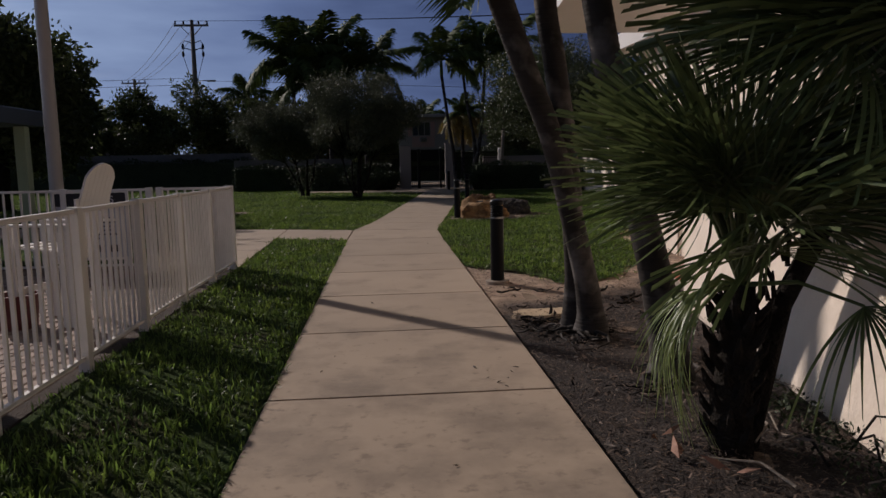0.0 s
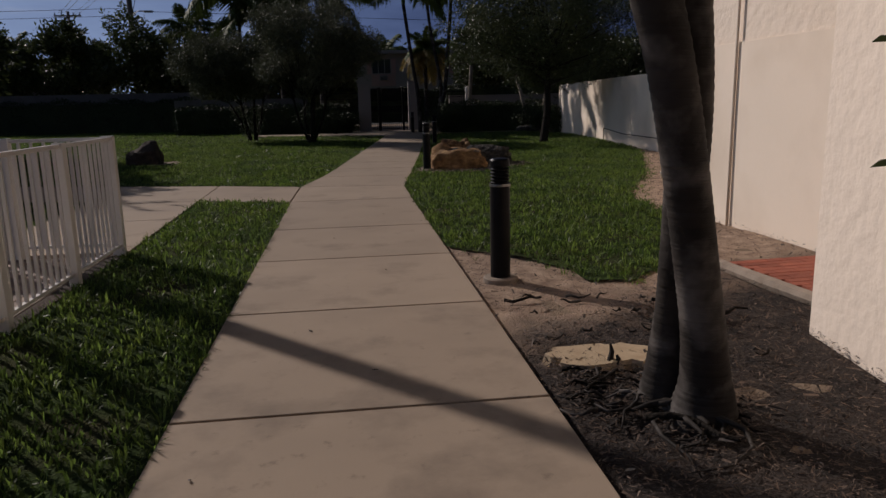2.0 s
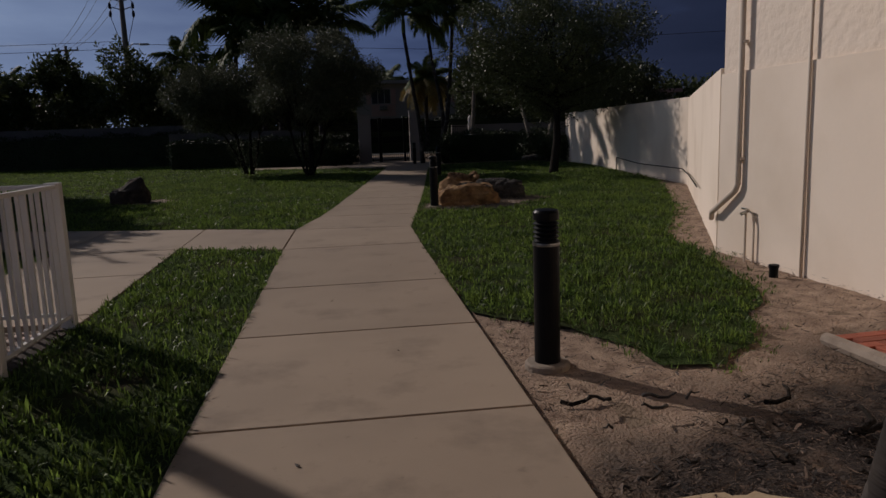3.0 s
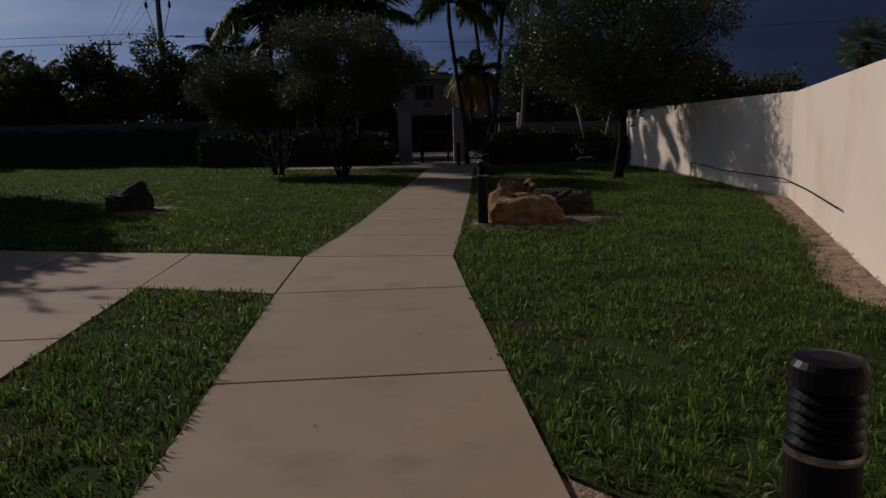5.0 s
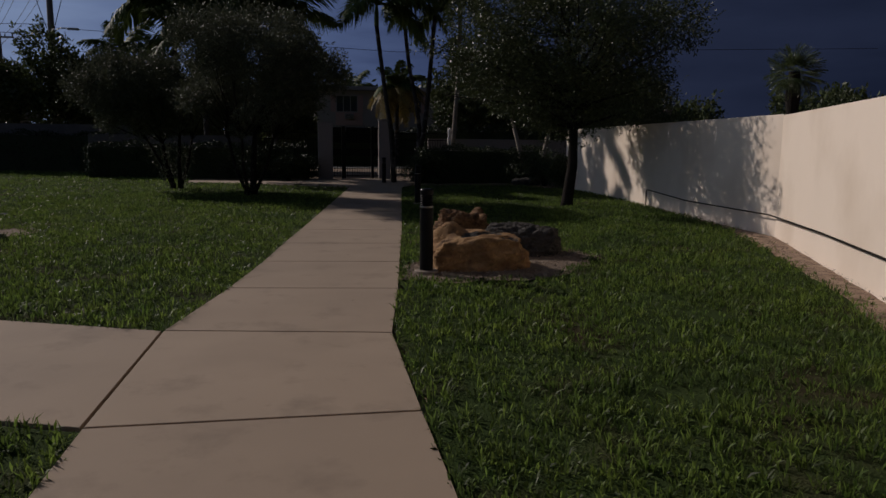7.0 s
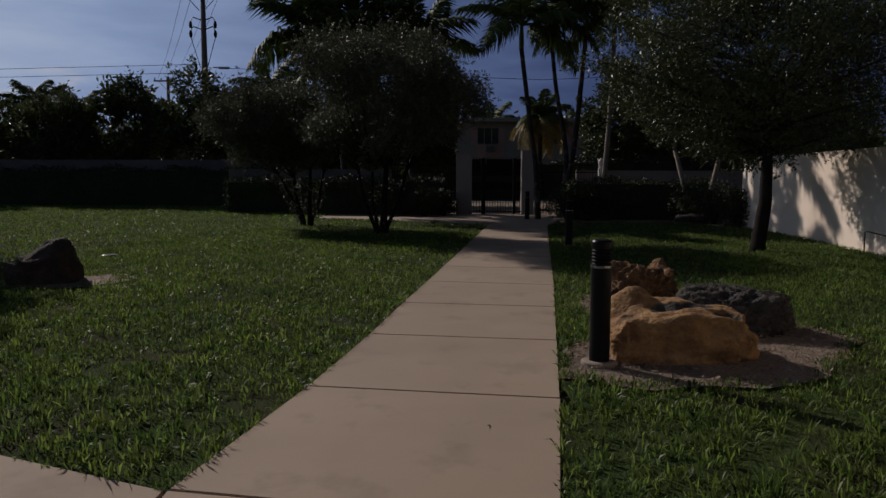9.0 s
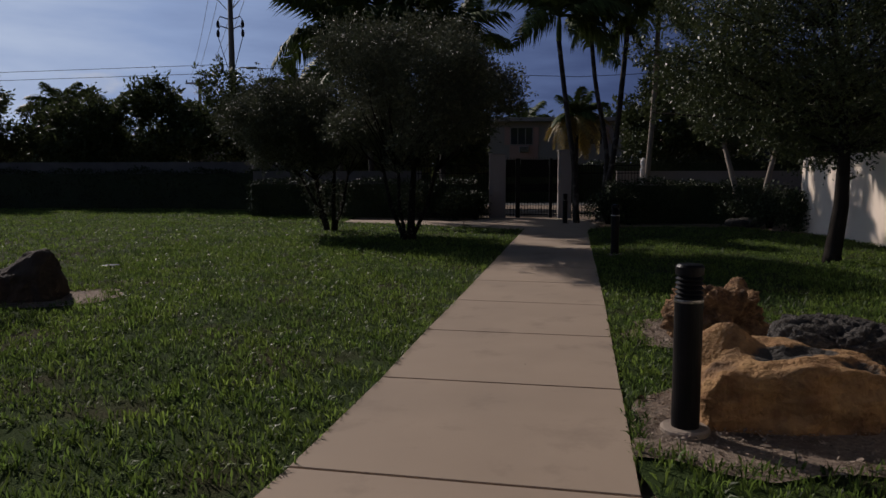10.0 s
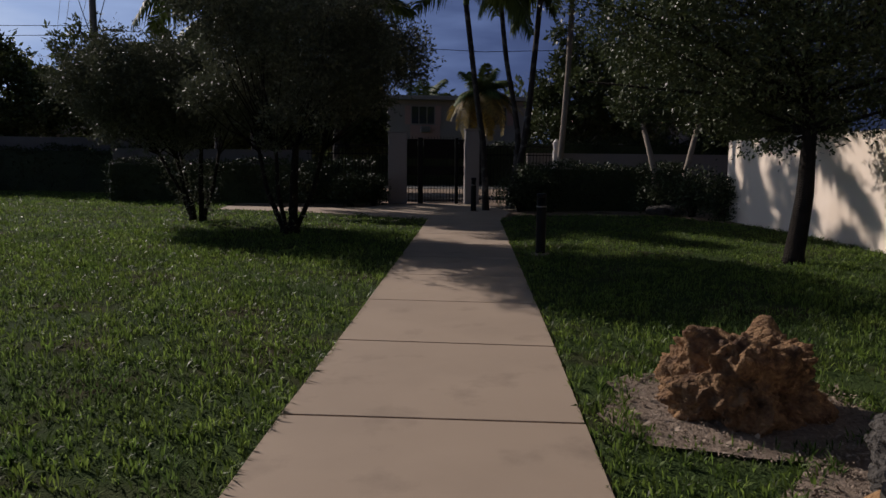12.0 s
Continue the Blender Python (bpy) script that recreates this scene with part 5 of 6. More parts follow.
def fan_palm(at, label, trunk_h, leaves, stalk, radius, seed, young=0, lean=(0, 0), girth=1.0, high=False):
    top = thing("fan_palm", label, "fan palm", "fan palms by the wall", at)
    rng = random.Random(seed)
    bm = bmesh.new()
    tube(bm, [(0, 0, -0.1), (lean[0] * 0.25, lean[1] * 0.25, trunk_h * 0.4), (lean[0], lean[1], trunk_h)], [0.11 * girth, 0.09 * girth, 0.07 * girth], 12)
    part("trunk", bm, M_BARK2, top, "short shaggy dark trunk", smooth=True)
    for k in range(44):
        bm = bmesh.new()
        a = k * 2.4
        g = 0.04 + 0.9 * k / 44
        z, ox, oy, w = trunk_h * g, lean[0] * g * g, lean[1] * g * g, girth
        tube(bm, [(ox + 0.07 * w * math.cos(a), oy + 0.07 * w * math.sin(a), z - 0.05), (ox + 0.13 * w * math.cos(a), oy + 0.13 * w * math.sin(a), z + 0.03), (ox + 0.15 * w * math.cos(a), oy + 0.15 * w * math.sin(a), z + 0.09)], [0.024 * w, 0.018 * w, 0.006], 5)
        part("leaf_base", bm, M_BARK2, top)
    for k in range(leaves + young):
        lt = k >= leaves
        f = k / max(1, leaves - 1)
        el = rng.uniform(-35, 20) if lt else 90 - 66 * f + rng.uniform(-8, 8)
        az = rng.uniform(140, 225) if lt else k * 137.5 + rng.uniform(-12, 12)
        if 45 < az % 360 < 250 and not lt and not high:
            el = max(el, 58 + rng.uniform(0, 16))
        if az % 360 > 275 and not lt:
            el = max(el, 38 + rng.uniform(0, 14))
        if az % 360 < 75 and not lt:
            el = max(el, 60 + rng.uniform(0, 14))
        if k % 7 == 3 and 225 < az % 360 < 300 and not lt and not high:
            el = rng.uniform(-5, 15)
        if high and not lt:
            el = max(el, 16 + rng.uniform(0, 20))
        st = (stalk * 0.42 if lt else stalk) * rng.uniform(0.8, 1.15)
        d = Vector((math.cos(radians(el)) * math.cos(radians(az)), math.cos(radians(el)) * math.sin(radians(az)), math.sin(radians(el))))
        base = Vector((lean[0], lean[1], trunk_h))
        end = base + d * st + Vector((0, 0, -0.08))
        bm = bmesh.new()
        tube(bm, [base, base.lerp(end, 0.5) + Vector((0, 0, 0.06)), end], [0.014, 0.011, 0.008], 6)
        part("stalk", bm, M_FANLT if lt else M_FAN, top)
        ob = new("fan_leaf", FANS_LT[0] if lt else FANS[min(2, int(f * 3))])
        s = radius * rng.uniform(0.85, 1.15) * (rng.uniform(0.4, 0.6) if lt else 1)
        ob.matrix_basis = Matrix.Translation(end) @ pose(0, 0, 0, 0, 0, az) @ pose(0, 0, 0, rng.uniform(-30, 30), -el * 0.8 + (20 if lt else 0), 0) @ Matrix.Diagonal((s, s, s, 1))
        ob.parent = top
    return top


for k, (x, y, r, sd) in enumerate(((2.12, 3.2, 0.16, 1), (2.18, 2.75, 0.2, 2), (2.05, 2.4, 0.18, 3), (2.2, 3.7, 0.14, 4))):
    rng = np.random.default_rng(300 + sd)
    top = thing("ground_cover_plant", "low dark leafy ground plant at the wall's foot", "plant", "low plants at the stucco wall", (x, y, 0))
    p = rng.normal(0, 1, (260, 3)) * (r * 0.55, r * 0.8, 0.035) + (0, 0, 0.06)
    v, q = leaf_quads(rng, p, 0.035)
    ob = new("leaves", np_mesh("leaves", v, q, M_HEDGE))
    ob.parent = top
    tagged(ob, kind="stuff")
fan_palm((1.66, 3.30, 0), "green fan palm with a shaggy trunk and spiky leaves", 0.85, 38, 0.62, 0.74, 5, 6, (0.03, 0.0), 1.1)
fan_palm((1.80, 3.42, 0), "taller green fan palm close to the stucco wall", 1.85, 34, 0.45, 0.9, 9, 0, (0.5, -0.4), 0.6, True)

# ---- trees on the lawn ----
OL = "olive-green small-leaved tree with several grey stems on the lawn"
tree((-1.48, 32.95, 0), OL, [((-0.13, 0.02), (-0.62, 0.15, 1.75), 0.05), ((0.10, 0.0), (0.20, -0.2, 1.9), 0.085), ((0.16, 0.1), (0.72, 0.35, 1.8), 0.05), ((-0.05, -0.1), (-0.16, -0.5, 1.75), 0.045), ((0.02, 0.14), (0.1, 0.6, 1.8), 0.05)],
     (0.25, -0.45, 3.72), (2.1, 2.3, 1.52), 80, 0.66, 84000, 0.076, M_BARK2, M_LEAF, 101, "olive trees", suckers=10)
tree((-4.2, 36.2, 0), OL, [((-0.16, 0.02), (-0.95, 0.1, 1.7), 0.05), ((0.10, 0), (0.18, -0.15, 1.8), 0.06), ((0.14, 0.12), (0.5, 0.35, 1.7), 0.05), ((-0.08, -0.1), (-0.35, -0.4, 1.6), 0.055), ((-0.1, 0.1), (-0.5, 0.5, 1.6), 0.045)],
     (-0.7, 0, 3.15), (1.9, 1.7, 1.1), 60, 0.64, 66000, 0.078, M_BARK2, M_LEAF, 102, "olive trees", suckers=26)
tree((7.05, 28.3, 0), "dark green broad-crowned tree with one trunk near the wall", [((0, 0), (0.12, 0, 2.1), 0.135)],
     (0.15, 1.0, 4.1), (3.5, 3.1, 1.85), 110, 0.74, 88000, 0.080, M_BARK2, M_LEAF2, 103)
tree((-15.2, 29.0, 0), "large dark broad-leaved tree beyond the pool", [((0, 0), (0.3, 0, 2.2), 0.28), ((0.2, 0.2), (-1.0, 0.5, 2.4), 0.2)],
     (0, 0, 4.4), (3.2, 3.0, 2.3), 46, 1.15, 30000, 0.26, M_BARK2, M_LEAF3, 104)

tree((-13.4, 24.6, 0), "dark broad-leaved tree at the pool garden's edge", [((0, 0), (0.1, 0, 2.0), 0.2)],
     (0.45, 0, 4.5), (2.4, 2.2, 1.6), 30, 1.0, 17000, 0.24, M_BARK2, M_LEAF3, 105)


def bush(at, label, size, seed, n=3000, leaf=0.1, material=M_HEDGE):
    """A rounded shrub of leaf clumps over short stems."""
    rng = np.random.default_rng(seed)
    top = thing("shrub", label, "shrub", "shrubs by the gate", at)
    cl = clumps_for(rng, (0, 0, size[2] * 0.55), (size[0] * 0.6, size[1] * 0.6, size[2] * 0.35), 9, size[2] * 0.42)
    for c in cl:
        bm = bmesh.new()
        tube(bm, [(c[0] * 0.15, c[1] * 0.15, -0.08), (c[0] * 0.6, c[1] * 0.6, c[2] * 0.6), c[:3]], [0.035, 0.025, 0.01], 5)
        part("stem", bm, M_BARK2, top)
    p, u = crown_points(rng, cl, n, 0.35)
    p[:, 2] = np.maximum(p[:, 2], 0.02)
    v, q = leaf_quads(rng, p, leaf, normals=u * 0.5)
    ob = new("leaves", np_mesh("leaves", v, q, material))
    ob.parent = top
    tagged(ob, kind="stuff")


# ---- hedges ----
def hedge(name, x0, x1, y0, y1, z1, n, seed, label, leaf=0.09):
    h = thing(name, label, "hedge")
    rng = np.random.default_rng(seed)
    bm = bmesh.new()
    box(bm, (x0 + 0.12, y0 + 0.12, -0.1), (x1 - 0.12, y1 - 0.12, z1 - 0.15), 0.05)
    part("core", bm, M_HEDGE, h, "dense dark inner growth")
    x, y, z = rng.uniform(x0, x1, n), rng.uniform(y0, y1, n), rng.uniform(0, z1, n)
    side = rng.integers(0, 5, n)
    y = np.where(side <= 2, y0 + rng.uniform(-0.05, 0.2, n), y)
    z = np.where(side > 2, z1 - rng.uniform(-0.05, 0.2, n), z)
    z = z * (1 + 0.05 * np.sin(x * 1.7 + seed) + 0.03 * np.sin(x * 4.1))
    y = y + 0.1 * np.sin(x * 2.3 + z * 2)
    v, q = leaf_quads(rng, np.stack([x, y, z], 1), leaf)
    ob = new("leaves", np_mesh("leaves", v, q, M_HEDGE))
    ob.parent = h
    tagged(ob, kind="stuff")
    return h


hedge("hedge", -48, -9.5, 52.0, 53.4, 2.0, 16000, 1, "long dark clipped hedge at the lawn's end", 0.14)
hedge("hedge", -9.4, 0.2, 44.0, 45.2, 1.5, 7000, 2, "dark clipped hedge near the gate", 0.11)
hedge("hedge", 4.9, 10.6, 40.4, 41.5, 1.45, 6500, 3, "dark clipped low hedge beside the gate", 0.09)
hedge("hedge", 5.6, 16.0, 44.4, 45.6, 2.35, 8000, 4, "tall dark hedge behind the low one", 0.11)
for i, (x, y, w, h) in enumerate(((9.7, 38.2, 0.8, 1.5), (10.0, 36.9, 0.6, 1.1), (9.0, 39.4, 0.9, 1.3), (-0.6, 42.6, 0.8, 1.2), (-2.0, 43.0, 0.9, 1.4), (0.2, 43.0, 0.5, 0.9), (4.9, 40.2, 0.7, 1.2), (5.6, 40.0, 0.7, 1.1))):
    bush((x, y, 0), "dark rounded shrub against the boundary", (w, w, h), 300 + i)
hedge("hedge", -8, 16, 64.2, 65.5, 2.6, 9000, 6, "dark hedge across the street", 0.16)

# ---- boundary wall, gate and rail ----
bw = tagged(new("boundary_wall"), "low pale rendered wall behind the hedges", "wall", kind="structure")
wall_run("wall_west", (-60, 53.7), (-9.5, 53.7), 0.2, -0.2, 2.5, M_WALLD, bw)
wall_run("wall_mid", (-9.5, 45.4), (-2.2, 45.4), 0.2, -0.2, 1.9, M_WALLD, bw)
wall_run("wall_east", (5.8, 43.9), (30, 43.9), 0.2, -0.2, 1.85, M_HOUSE, bw)
gate = thing("gate", "closed black metal double gate between pale pillars", "gate")
for x0, x1, top_z in ((0.70, 1.36, 2.5), (3.45, 3.96, 2.62)):
    bm = bmesh.new()
    box(bm, (x0, 43.2, -0.1), (x1, 43.7, top_z), 0.015)
    p = part("pillar", bm, M_HOUSE, gate, "pale rendered pillar")
    bm = bmesh.new()
    box(bm, (x0 - 0.03, 43.17, top_z + 0.001), (x1 + 0.03, 43.73, top_z + 0.07), 0.02)
    part("cap", bm, M_HOUSE, p)
# black gate posts, a leaf between them and narrow bar panels at both sides
for x0, x1 in ((1.76, 1.94), (3.10, 3.22)):
    bm = bmesh.new()
    box(bm, (x0, 43.36, -0.05), (x1, 43.52, 2.36), 0.01)
    part("post", bm, M_BLACK, gate)
for x0, x1 in ((1.37, 1.75), (1.96, 3.08), (3.23, 3.44)):
    for z, h in ((0.1, 0.04), (1.03, 0.06), (1.3, 0.05), (2.24, 0.07)):
        bm = bmesh.new()
        box(bm, (x0, 43.42, z), (x1, 43.46, z + h))
        part("rail", bm, M_BLACK, gate)
    k = max(2, round((x1 - x0) / 0.115))
    for i in range(k):
        bm = bmesh.new()
        x = x0 + (i + 0.5) * (x1 - x0) / k
        box(bm, (x - 0.010, 43.431, 0.05), (x + 0.010, 43.449, 2.40))
        part("bar", bm, M_BLACK, gate)
    for z0, z1 in ((1.091, 1.30), (1.62, 2.24)):
        bm = bmesh.new()
        box(bm, (x0 + 0.01, 43.462, z0), (x1 - 0.01, 43.467, z1))
        part("screen", bm, M_BLACK, gate, "dark mesh screen behind the bars")


def black_rail(a, b, label):
    f = thing("metal_fence", label, "fence")
    n = int((b - a) / 0.12)
    for z in (0.15, 1.75, 2.05):
        bm = bmesh.new()
        box(bm, (a, 43.43, z), (b, 43.46, z + 0.035))
        part("rail", bm, M_BLACK, f)
    for k in range(n):
        bm = bmesh.new()
        x = a + (k + 0.5) * (b - a) / n
        box(bm, (x - 0.009, 43.436, 0.02), (x + 0.009, 43.454, 2.15))
        part("bar", bm, M_BLACK, f)


black_rail(-2.2, 0.68, "black metal bar fence beside the gate")
black_rail(3.97, 7.0, "black metal bar fence behind the palms")
lamp = thing("lantern_post", "small white post lamp behind the hedge", "lamp", at=(6.75, 43.2, 0))
bm = bmesh.new()
box(bm, (-0.11, -0.11, -0.1), (0.11, 0.11, 1.95), 0.01)
part("post", bm, M_WHITE, lamp)
bm = bmesh.new()
lathe(bm, [(0.09, 1.951), (0.12, 2.1), (0.12, 2.25), (0.03, 2.36)], 12)
part("lantern", bm, M_WHITE, lamp)

# ---- palms and small trees at the gate ----
GP = "palms at the gate"
palm((3.75, 40.0, 0), "slender curved palm beside the gate", [(0, 0, -0.1), (0, 0, 0.2), (-0.1, 0, 2.0), (-0.3, 0.1, 3.4), (-0.68, 0.1, 6.3)], [0.16, 0.12, 0.10, 0.09, 0.085], 2.7, 9, 110, group=GP, up=(72, -8))
palm((4.86, 42.0, 0), "slender palm leaning from a shared clump", [(0, 0, -0.1), (0.05, 0, 0.3), (0.25, 0, 2.0), (0.14, 0, 3.2), (-0.2, 0, 5.0), (-0.4, 0, 6.7)], [0.16, 0.12, 0.10, 0.09, 0.085, 0.08], 2.7, 9, 111, group=GP, up=(72, -8))
palm((4.90, 41.8, 0), "slender palm with a dark trunk leaning outwards", [(0, 0, -0.1), (0.06, 0, 0.4), (0.45, 0, 2.6), (0.68, 0, 5.0), (0.85, 0, 7.1)], [0.16, 0.12, 0.11, 0.10, 0.09], 2.8, 10, 112, group=GP, up=(72, -8))
palm((6.68, 42.9, 0), "slender straight palm with a pale trunk behind the hedge", [(0, 0, -0.1), (0.02, 0, 0.3), (0.15, 0, 1.6), (0.34, 0, 4.6), (0.42, 0, 7.2)], [0.16, 0.12, 0.11, 0.10, 0.09], 2.8, 10, 113, bark=M_PALE, group=GP, up=(72, -8))
for i, (x, y, z, ln) in enumerate(((-6.0, 46.5, 8.0, 4.0), (-3.6, 47.0, 8.2, 3.8), (-1.4, 46.6, 7.5, 3.2), (-4.4, 46.0, 6.4, 3.6))):
    palm((x, y, 0), "tall feathery palm behind the hedge", [(0, 0, -0.1), (0.02, 0, 0.3), (0.1 * (-1) ** i, 0, z * 0.5), (0.25 * (-1) ** i, 0, z - 0.9)], [0.2, 0.15, 0.12, 0.10], ln, 14, 120 + i, group="tall palms behind the gate", up=(76, -14))
gold = thing("palm_tree", "palm with hanging golden dry fronds across the street", "palm tree", at=(6.7, 63.9, 0))
bm = bmesh.new()
tube(bm, [(0, 0, -0.1), (0, 0, 2.8), (0.05, 0, 5.6)], [0.22, 0.16, 0.14], 10)
part("trunk", bm, M_BARK, gold)
crown_of(gold, (0.05, 0, 5.7), 14, 2.3, 130, (80, 10), FRONDS)
crown_of(gold, (0.05, 0, 5.6), 22, 2.5, 131, (35, -60), FRONDS_DRY)
for (x, y), pts, sd in (((9.45, 40.15), [(0, 0, -0.1), (-0.15, 0, 0.8), (-0.62, 0, 2.7)], 140), ((10.1, 40.1), [(0, 0, -0.1), (0.2, 0, 1.0), (0.52, 0, 2.8)], 141)):
    t = tree((x, y, 0), "small tree with a pale leaning trunk by the hedge", [((0, 0), pts[-1], 0.10)], (pts[-1][0], 0, 3.9), (1.3, 1.1, 0.9), 14, 0.6, 4500, 0.12, M_PALE, M_LEAF2, sd, "pale-trunked trees by the hedge")

# ---- trees across the back ----
def back_tree(x, y, top, wide, seed, n=12000, leaf=0.27, mat_=None, low=1.0):
    top += 1.0
    h = (top - low) / 2
    tree((x, y, 0), "dark rounded tree behind the hedge", [((0, 0), (0.1, 0, low + 0.6), 0.16)], (0, 0, low + h), (wide * 0.75, wide * 0.6, h * 0.72), 26, max(0.7, wide * 0.3), n, leaf, M_BARK2, mat_ or M_LEAF3, seed, "trees behind the hedge")


for i, (x, y, tz, w) in enumerate(((-13.6, 55.6, 7.6, 3.4), (-18.4, 56.0, 6.9, 2.9), (-23.0, 56.0, 6.2, 3.1), (-29.0, 56.6, 6.7, 3.7), (-36.0, 56.6, 7.1, 3.9), (-8.6, 55.4, 7.2, 3.0), (-44, 56.6, 7.1, 4.1), (-1.2, 55.6, 5.9, 2.1), (-4.6, 55.2, 6.4, 2.6), (-6.9, 57.0, 5.8, 2.2))):
    back_tree(x, y, tz, w, 150 + i, low=0.7)
for i, (x, y, tz, w) in enumerate(((33.0, 50.0, 3.6, 2.8), (13.5, 44.5, 4.8, 2.4), (11.0, 47.0, 6.6, 2.8), (17.5, 47.0, 4.9, 2.6), (8.4, 46.5, 6.4, 2.2))):
    back_tree(x, y, tz, w, 170 + i, 11000, 0.2, M_LEAF2)
for i in range(12):
    rr = random.Random(200 + i)
    back_tree(-70 + i * 14 + rr.uniform(-3, 3), 84 + rr.uniform(-3, 5), 6.4 + rr.uniform(-0.8, 1.0), 6.5, 200 + i, 6000, 0.6)
for x, y, z, s, sd in ((-11.2, 58.5, 7.0, 2.8, 180), (-27.0, 60.0, 6.0, 2.6, 181), (-24.6, 61.0, 5.6, 2.4, 182), (4.0, 84.0, 6.6, 3.0, 183)):
    palm((x, y, 0), "distant dark palm above the tree line", [(0, 0, -0.1), (0, 0, 2), (0.2, 0, z - 0.8)], [0.22, 0.16, 0.13], s, 13, sd, group="distant palms", up=(70, -30))
fp = thing("fan_palm", "distant fan palm with a round head beyond the wall", "fan palm", at=(27.8, 48.0, 0))
bm = bmesh.new()
tube(bm, [(0, 0, -0.1), (0, 0, 3.0), (0, 0, 4.6), (0, 0, 5.9)], [0.3, 0.24, 0.42, 0.3], 10)
part("trunk", bm, M_BARK2, fp)
for k in range(26):
    ob = new("fan_leaf", FANS[k % 3])
    el = 85 - 145 * k / 26
    ob.matrix_basis = Matrix.Translation((0, 0, 5.8)) @ pose(0, 0, 0, 0, 0, k * 137.5) @ pose(0, 0, 0, 0, -el, 0) @ Matrix.Translation((0.6, 0, 0)) @ Matrix.Diagonal((1.15, 1.15, 1.15, 1))
    ob.parent = fp

# ---- houses across the street ----
def window(parent, x0, x1, z0, z1, y, panes=2):
    w = new("window")
    w.parent = parent
    bm = bmesh.new()
    for lo, hi in (((x0, y - 0.06, z0), (x0 + 0.06, y + 0.04, z1)), ((x1 - 0.06, y - 0.06, z0), (x1, y + 0.04, z1)), ((x0 + 0.06, y - 0.06, z1 - 0.06), (x1 - 0.06, y + 0.04, z1)), ((x0 + 0.06, y - 0.06, z0), (x1 - 0.06, y + 0.04, z0 + 0.06))):
        box(bm, lo, hi)
    for i in range(1, panes):
        xm = x0 + (x1 - x0) * i / panes
        box(bm, (xm - 0.025, y - 0.055, z0 + 0.06), (xm + 0.025, y + 0.035, z1 - 0.06))
    part("frame", bm, M_HOUSE, w)
    for i in range(panes):
        a, b = x0 + (x1 - x0) * i / panes, x0 + (x1 - x0) * (i + 1) / panes
        bm = bmesh.new()
        box(bm, (a + 0.03, y - 0.012, z0 + 0.05), (b - 0.03, y + 0.0, z1 - 0.05))
        part("pane", bm, M_GLASS, w)


house = thing("house", "two-storey pale house with flat roof across the street", "house")
bm = bmesh.new()
box(bm, (0.8, 72.0, -0.2), (11.5, 82, 6.0), 0.02)
part("wall", bm, M_HOUSE, house)
bm = bmesh.new()
prism(bm, [(0.2, 71.3), (12.1, 71.3), (12.1, 82.6), (0.2, 82.6)], 6.004, 6.3, 0.04)
part("roof", bm, M_ROOF, house)
window(house, 2.55, 4.35, 4.2, 5.58, 71.96, 3)
window(house, 8.0, 9.8, 4.2, 5.58, 71.96, 3)
window(house, 3.2, 5.0, 1.0, 2.3, 71.96, 3)
for x in (2.1, 4.38, 7.55, 9.85):
    bm = bmesh.new()
    box(bm, (x, 71.93, 4.2), (x + 0.42, 71.99, 5.58))
    part("shutter", bm, M_PINK, house)
bm = bmesh.new()
box(bm, (2.5, 71.94, 3.1), (4.75, 71.99, 4.16))
part("panel", bm, M_PINK, house, "pink panel below the upper window")
bm = bmesh.new()
box(bm, (3.25, 71.7, 3.62), (4.0, 71.935, 4.08), 0.03)
unit = part("air_conditioner", bm, M_ROOF, house, "grey window air conditioner")
for k in range(5):
    bm = bmesh.new()
    box(bm, (3.31, 71.685, 3.68 + k * 0.075), (3.94, 71.7, 3.71 + k * 0.075))
    part("grille_slat", bm, M_BLACK, unit)
for x0, x1, z1, nm in ((15, 31, 5.2, "long pale house with dark windows beyond the hedge"), (-46, -24, 4.4, "low pale house behind the trees")):
    h2 = thing("house", nm, "house")
    bm = bmesh.new()
    box(bm, (x0, 70, -0.2), (x1, 80, z1 - 0.8), 0.02)
    part("wall", bm, M_HOUSE, h2)
    bm = bmesh.new()
    prism(bm, [(x0 - 0.6, 69.4), (x1 + 0.6, 69.4), (x1 + 0.6, 80.6), (x0 - 0.6, 80.6)], z1 - 0.796, z1 - 0.45, 0.05)
    part("roof", bm, M_ROOF if x0 < 0 else M_PINK, h2)
    n = int((x1 - x0) / 4)
    for i in range(n):
        window(h2, x0 + 1.2 + i * 4, x0 + 2.9 + i * 4, z1 - 2.5, z1 - 1.35, 69.96, 2)


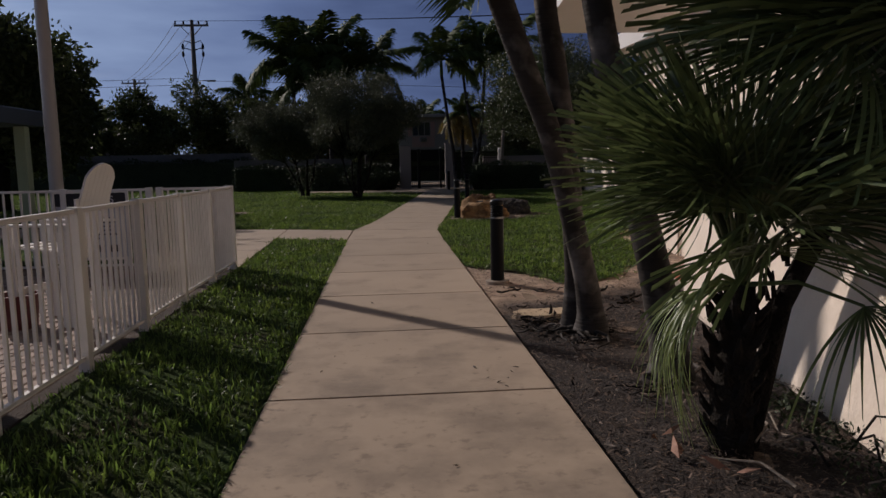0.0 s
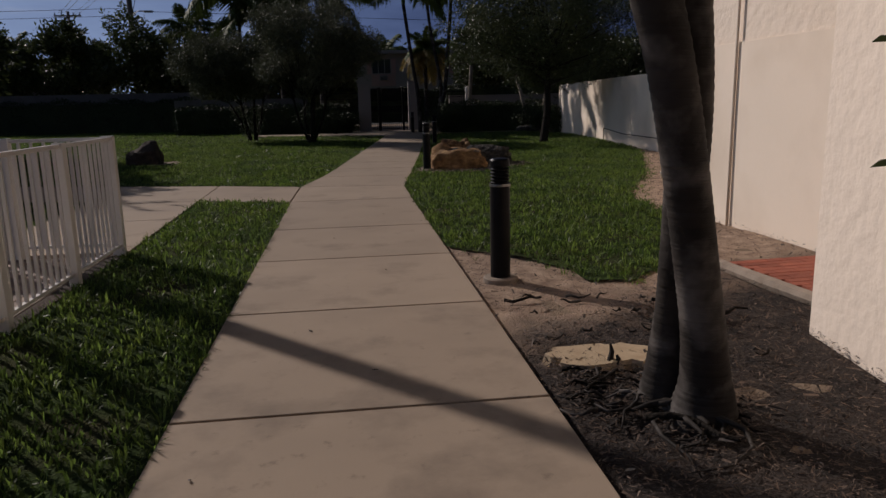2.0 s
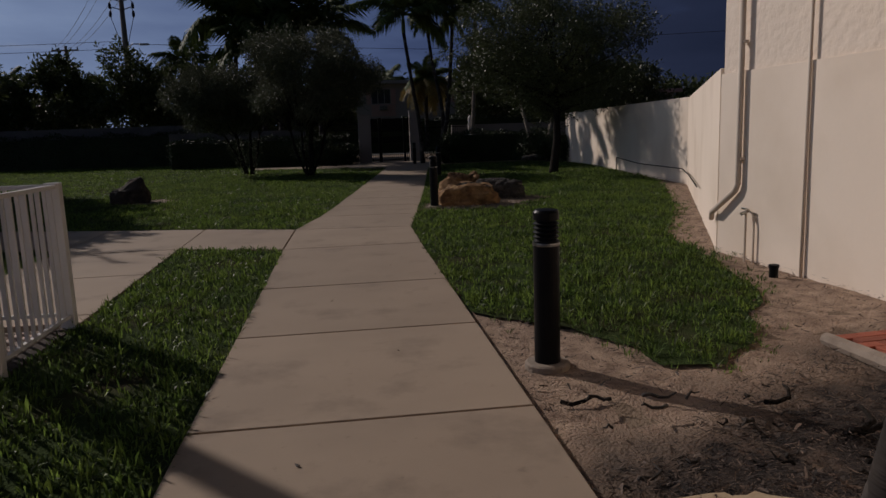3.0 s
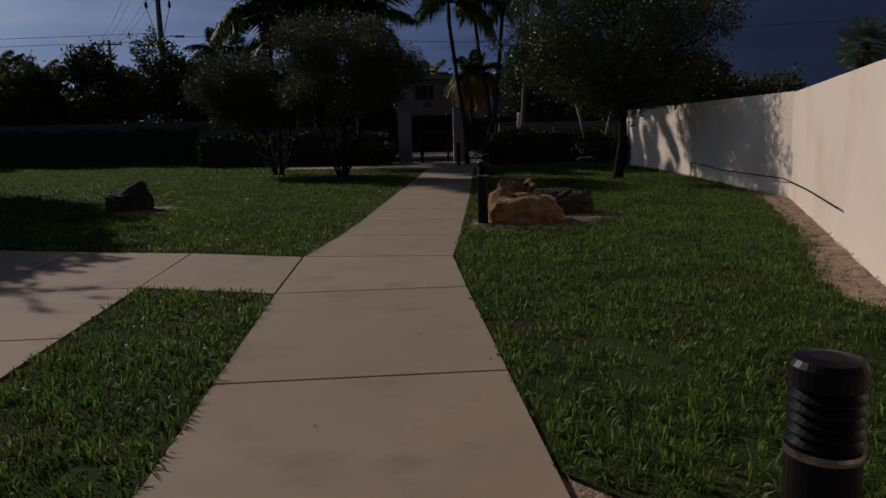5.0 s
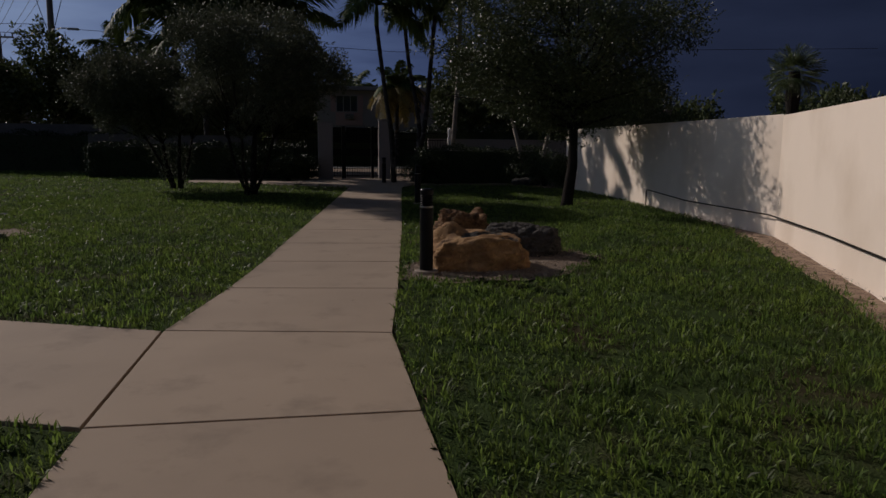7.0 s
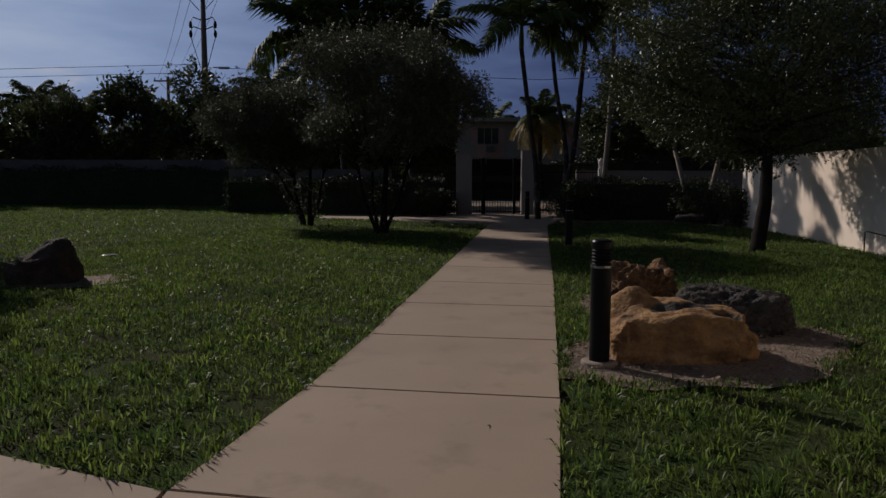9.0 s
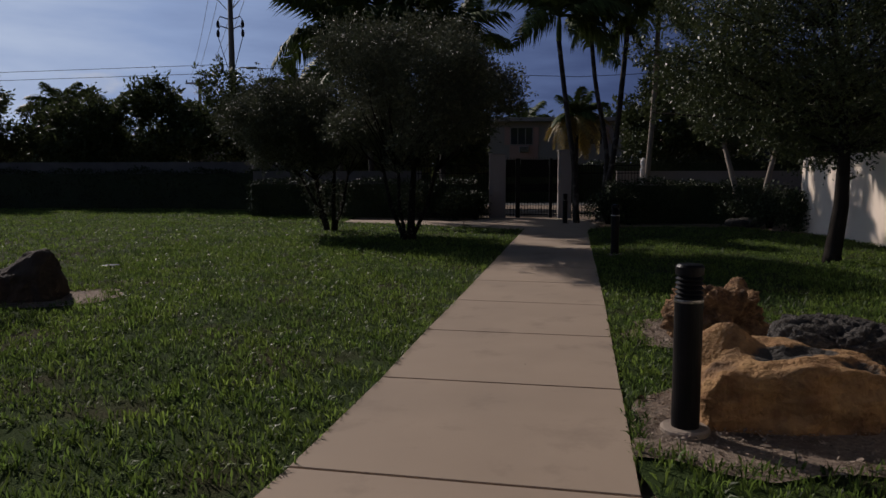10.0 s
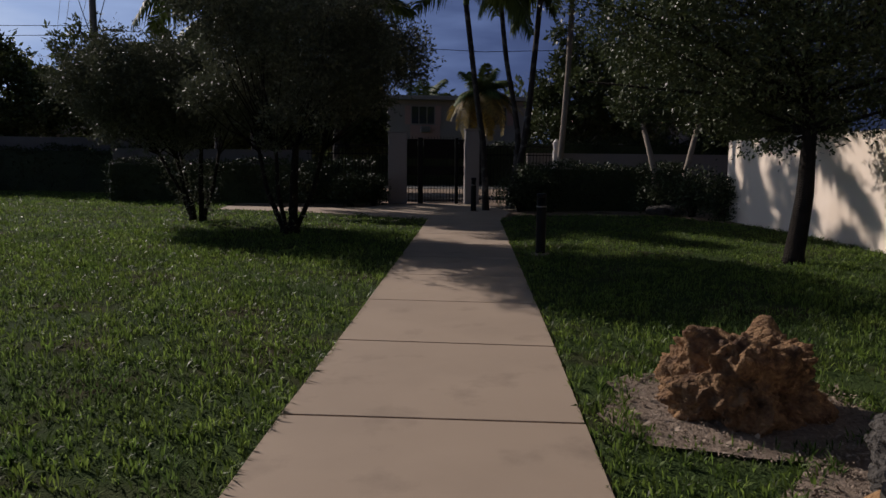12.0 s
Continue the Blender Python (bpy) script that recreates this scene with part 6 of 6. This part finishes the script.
# ---- power poles and wires ----
def utility_pole(at, tall, label, k=1.0, lampd=False):
    p = thing("utility_pole", label, "utility pole", "utility poles along the street", at)
    bm = bmesh.new()
    tube(bm, [(0, 0, -0.2), (0, 0, tall * 0.5), (0, 0, tall)], [0.26 * k, 0.20 * k, 0.13 * k], 12)
    part("shaft", bm, M_TIMBER, p, smooth=True)
    arm_z = tall - 0.5 * k
    bm = bmesh.new()
    box(bm, (-1.25 * k, -0.27 * k, arm_z), (1.25 * k, -0.14 * k, arm_z + 0.14 * k), 0.01)
    part("crossarm", bm, M_TIMBER, p)
    for x in (-1.15, -0.55, 0.55, 1.15):
        bm = bmesh.new()
        z = arm_z + 0.14 * k
        lathe(bm, [(0.05, z), (0.08, z + 0.09), (0.05, z + 0.14), (0.07, z + 0.22), (0.02, z + 0.28)], 8, (x * k, -0.2 * k, 0))
        part("insulator", bm, M_BLACK, p)
    for q in (-1, 1):
        bm = bmesh.new()
        tube(bm, [(q * 0.14 * k, -0.2 * k, arm_z - 0.65 * k), (q * 0.75 * k, -0.2 * k, arm_z)], [0.025 * k] * 2, 5)
        part("brace", bm, M_TIMBER, p)
    if lampd:
        for z in (tall - 1.75, tall - 2.3):
            for q in (-1, 1):
                bm = bmesh.new()
                tube(bm, [(0, 0, z), (q * 0.6, -0.1, z + 0.2), (q * 0.75, -0.1, z - 0.05)], [0.035, 0.035, 0.025], 6)
                lathe(bm, [(0.08, z - 0.45), (0.11, z - 0.25), (0.06, z - 0.05)], 8, (q * 0.75, -0.1, 0))
                part("cutout", bm, M_BLACK, p)
        for q in (-1, 1):
            bm = bmesh.new()
            tube(bm, [(q * 0.75, -0.1, tall - 2.75), (q * 0.5, -0.12, tall - 3.6), (q * 0.2, -0.1, tall - 4.6)], [0.022] * 3, 5)
            part("drop_cable", bm, M_WIRE, p)
        bm = bmesh.new()
        tube(bm, [(0.12, 0, 8.0), (0.6, -0.2, 8.2), (1.1, -0.4, 8.17)], [0.035, 0.03, 0.025], 6)
        arm = part("lamp_arm", bm, M_POLE, p)
        bm = bmesh.new()
        box(bm, (1.0, -0.52, 8.06), (1.65, -0.28, 8.19), 0.04)
        part("lamp_head", bm, M_POLE, arm, "grey street lamp head")
    return p


utility_pole((-14.65, 57.6, 0), 12.75, "wooden utility pole with crossarm and a street lamp", 1.03, True)
utility_pole((-31.6, 95, 0), 12.8, "distant wooden utility pole with crossarm", 1.2)
wires = thing("power_lines", "thin black power lines strung between poles", "power line")
for dx in (-1.15, -0.55, 0.55, 1.15):
    for a, b in (((-31.6 + dx, 95, 12.6), (-14.65 + dx, 57.4, 12.65)), ((-14.65 + dx, 57.4, 12.65), (40 + dx, 56, 14.4))):
        bm = bmesh.new()
        pts = [(a[0] + (b[0] - a[0]) * t, a[1] + (b[1] - a[1]) * t, a[2] + (b[2] - a[2]) * t - 3.0 * t * (1 - t) * 0.8) for t in [i / 16 for i in range(17)]]
        tube(bm, pts, [0.016] * 17, 4)
        part("wire", bm, M_WIRE, wires)
for z in (7.9, 8.4):
    bm = bmesh.new()
    tube(bm, [(-90, 62, z), (-50, 59.5, z - 0.5), (-14.65, 57.5, z)], [0.018] * 3, 4)
    part("wire", bm, M_WIRE, wires)
bm = bmesh.new()
tube(bm, [(-14.65, 57.5, 8.2), (6, 57, 7.4), (40, 56, 8.6)], [0.02] * 3, 4)
part("wire", bm, M_WIRE, wires)
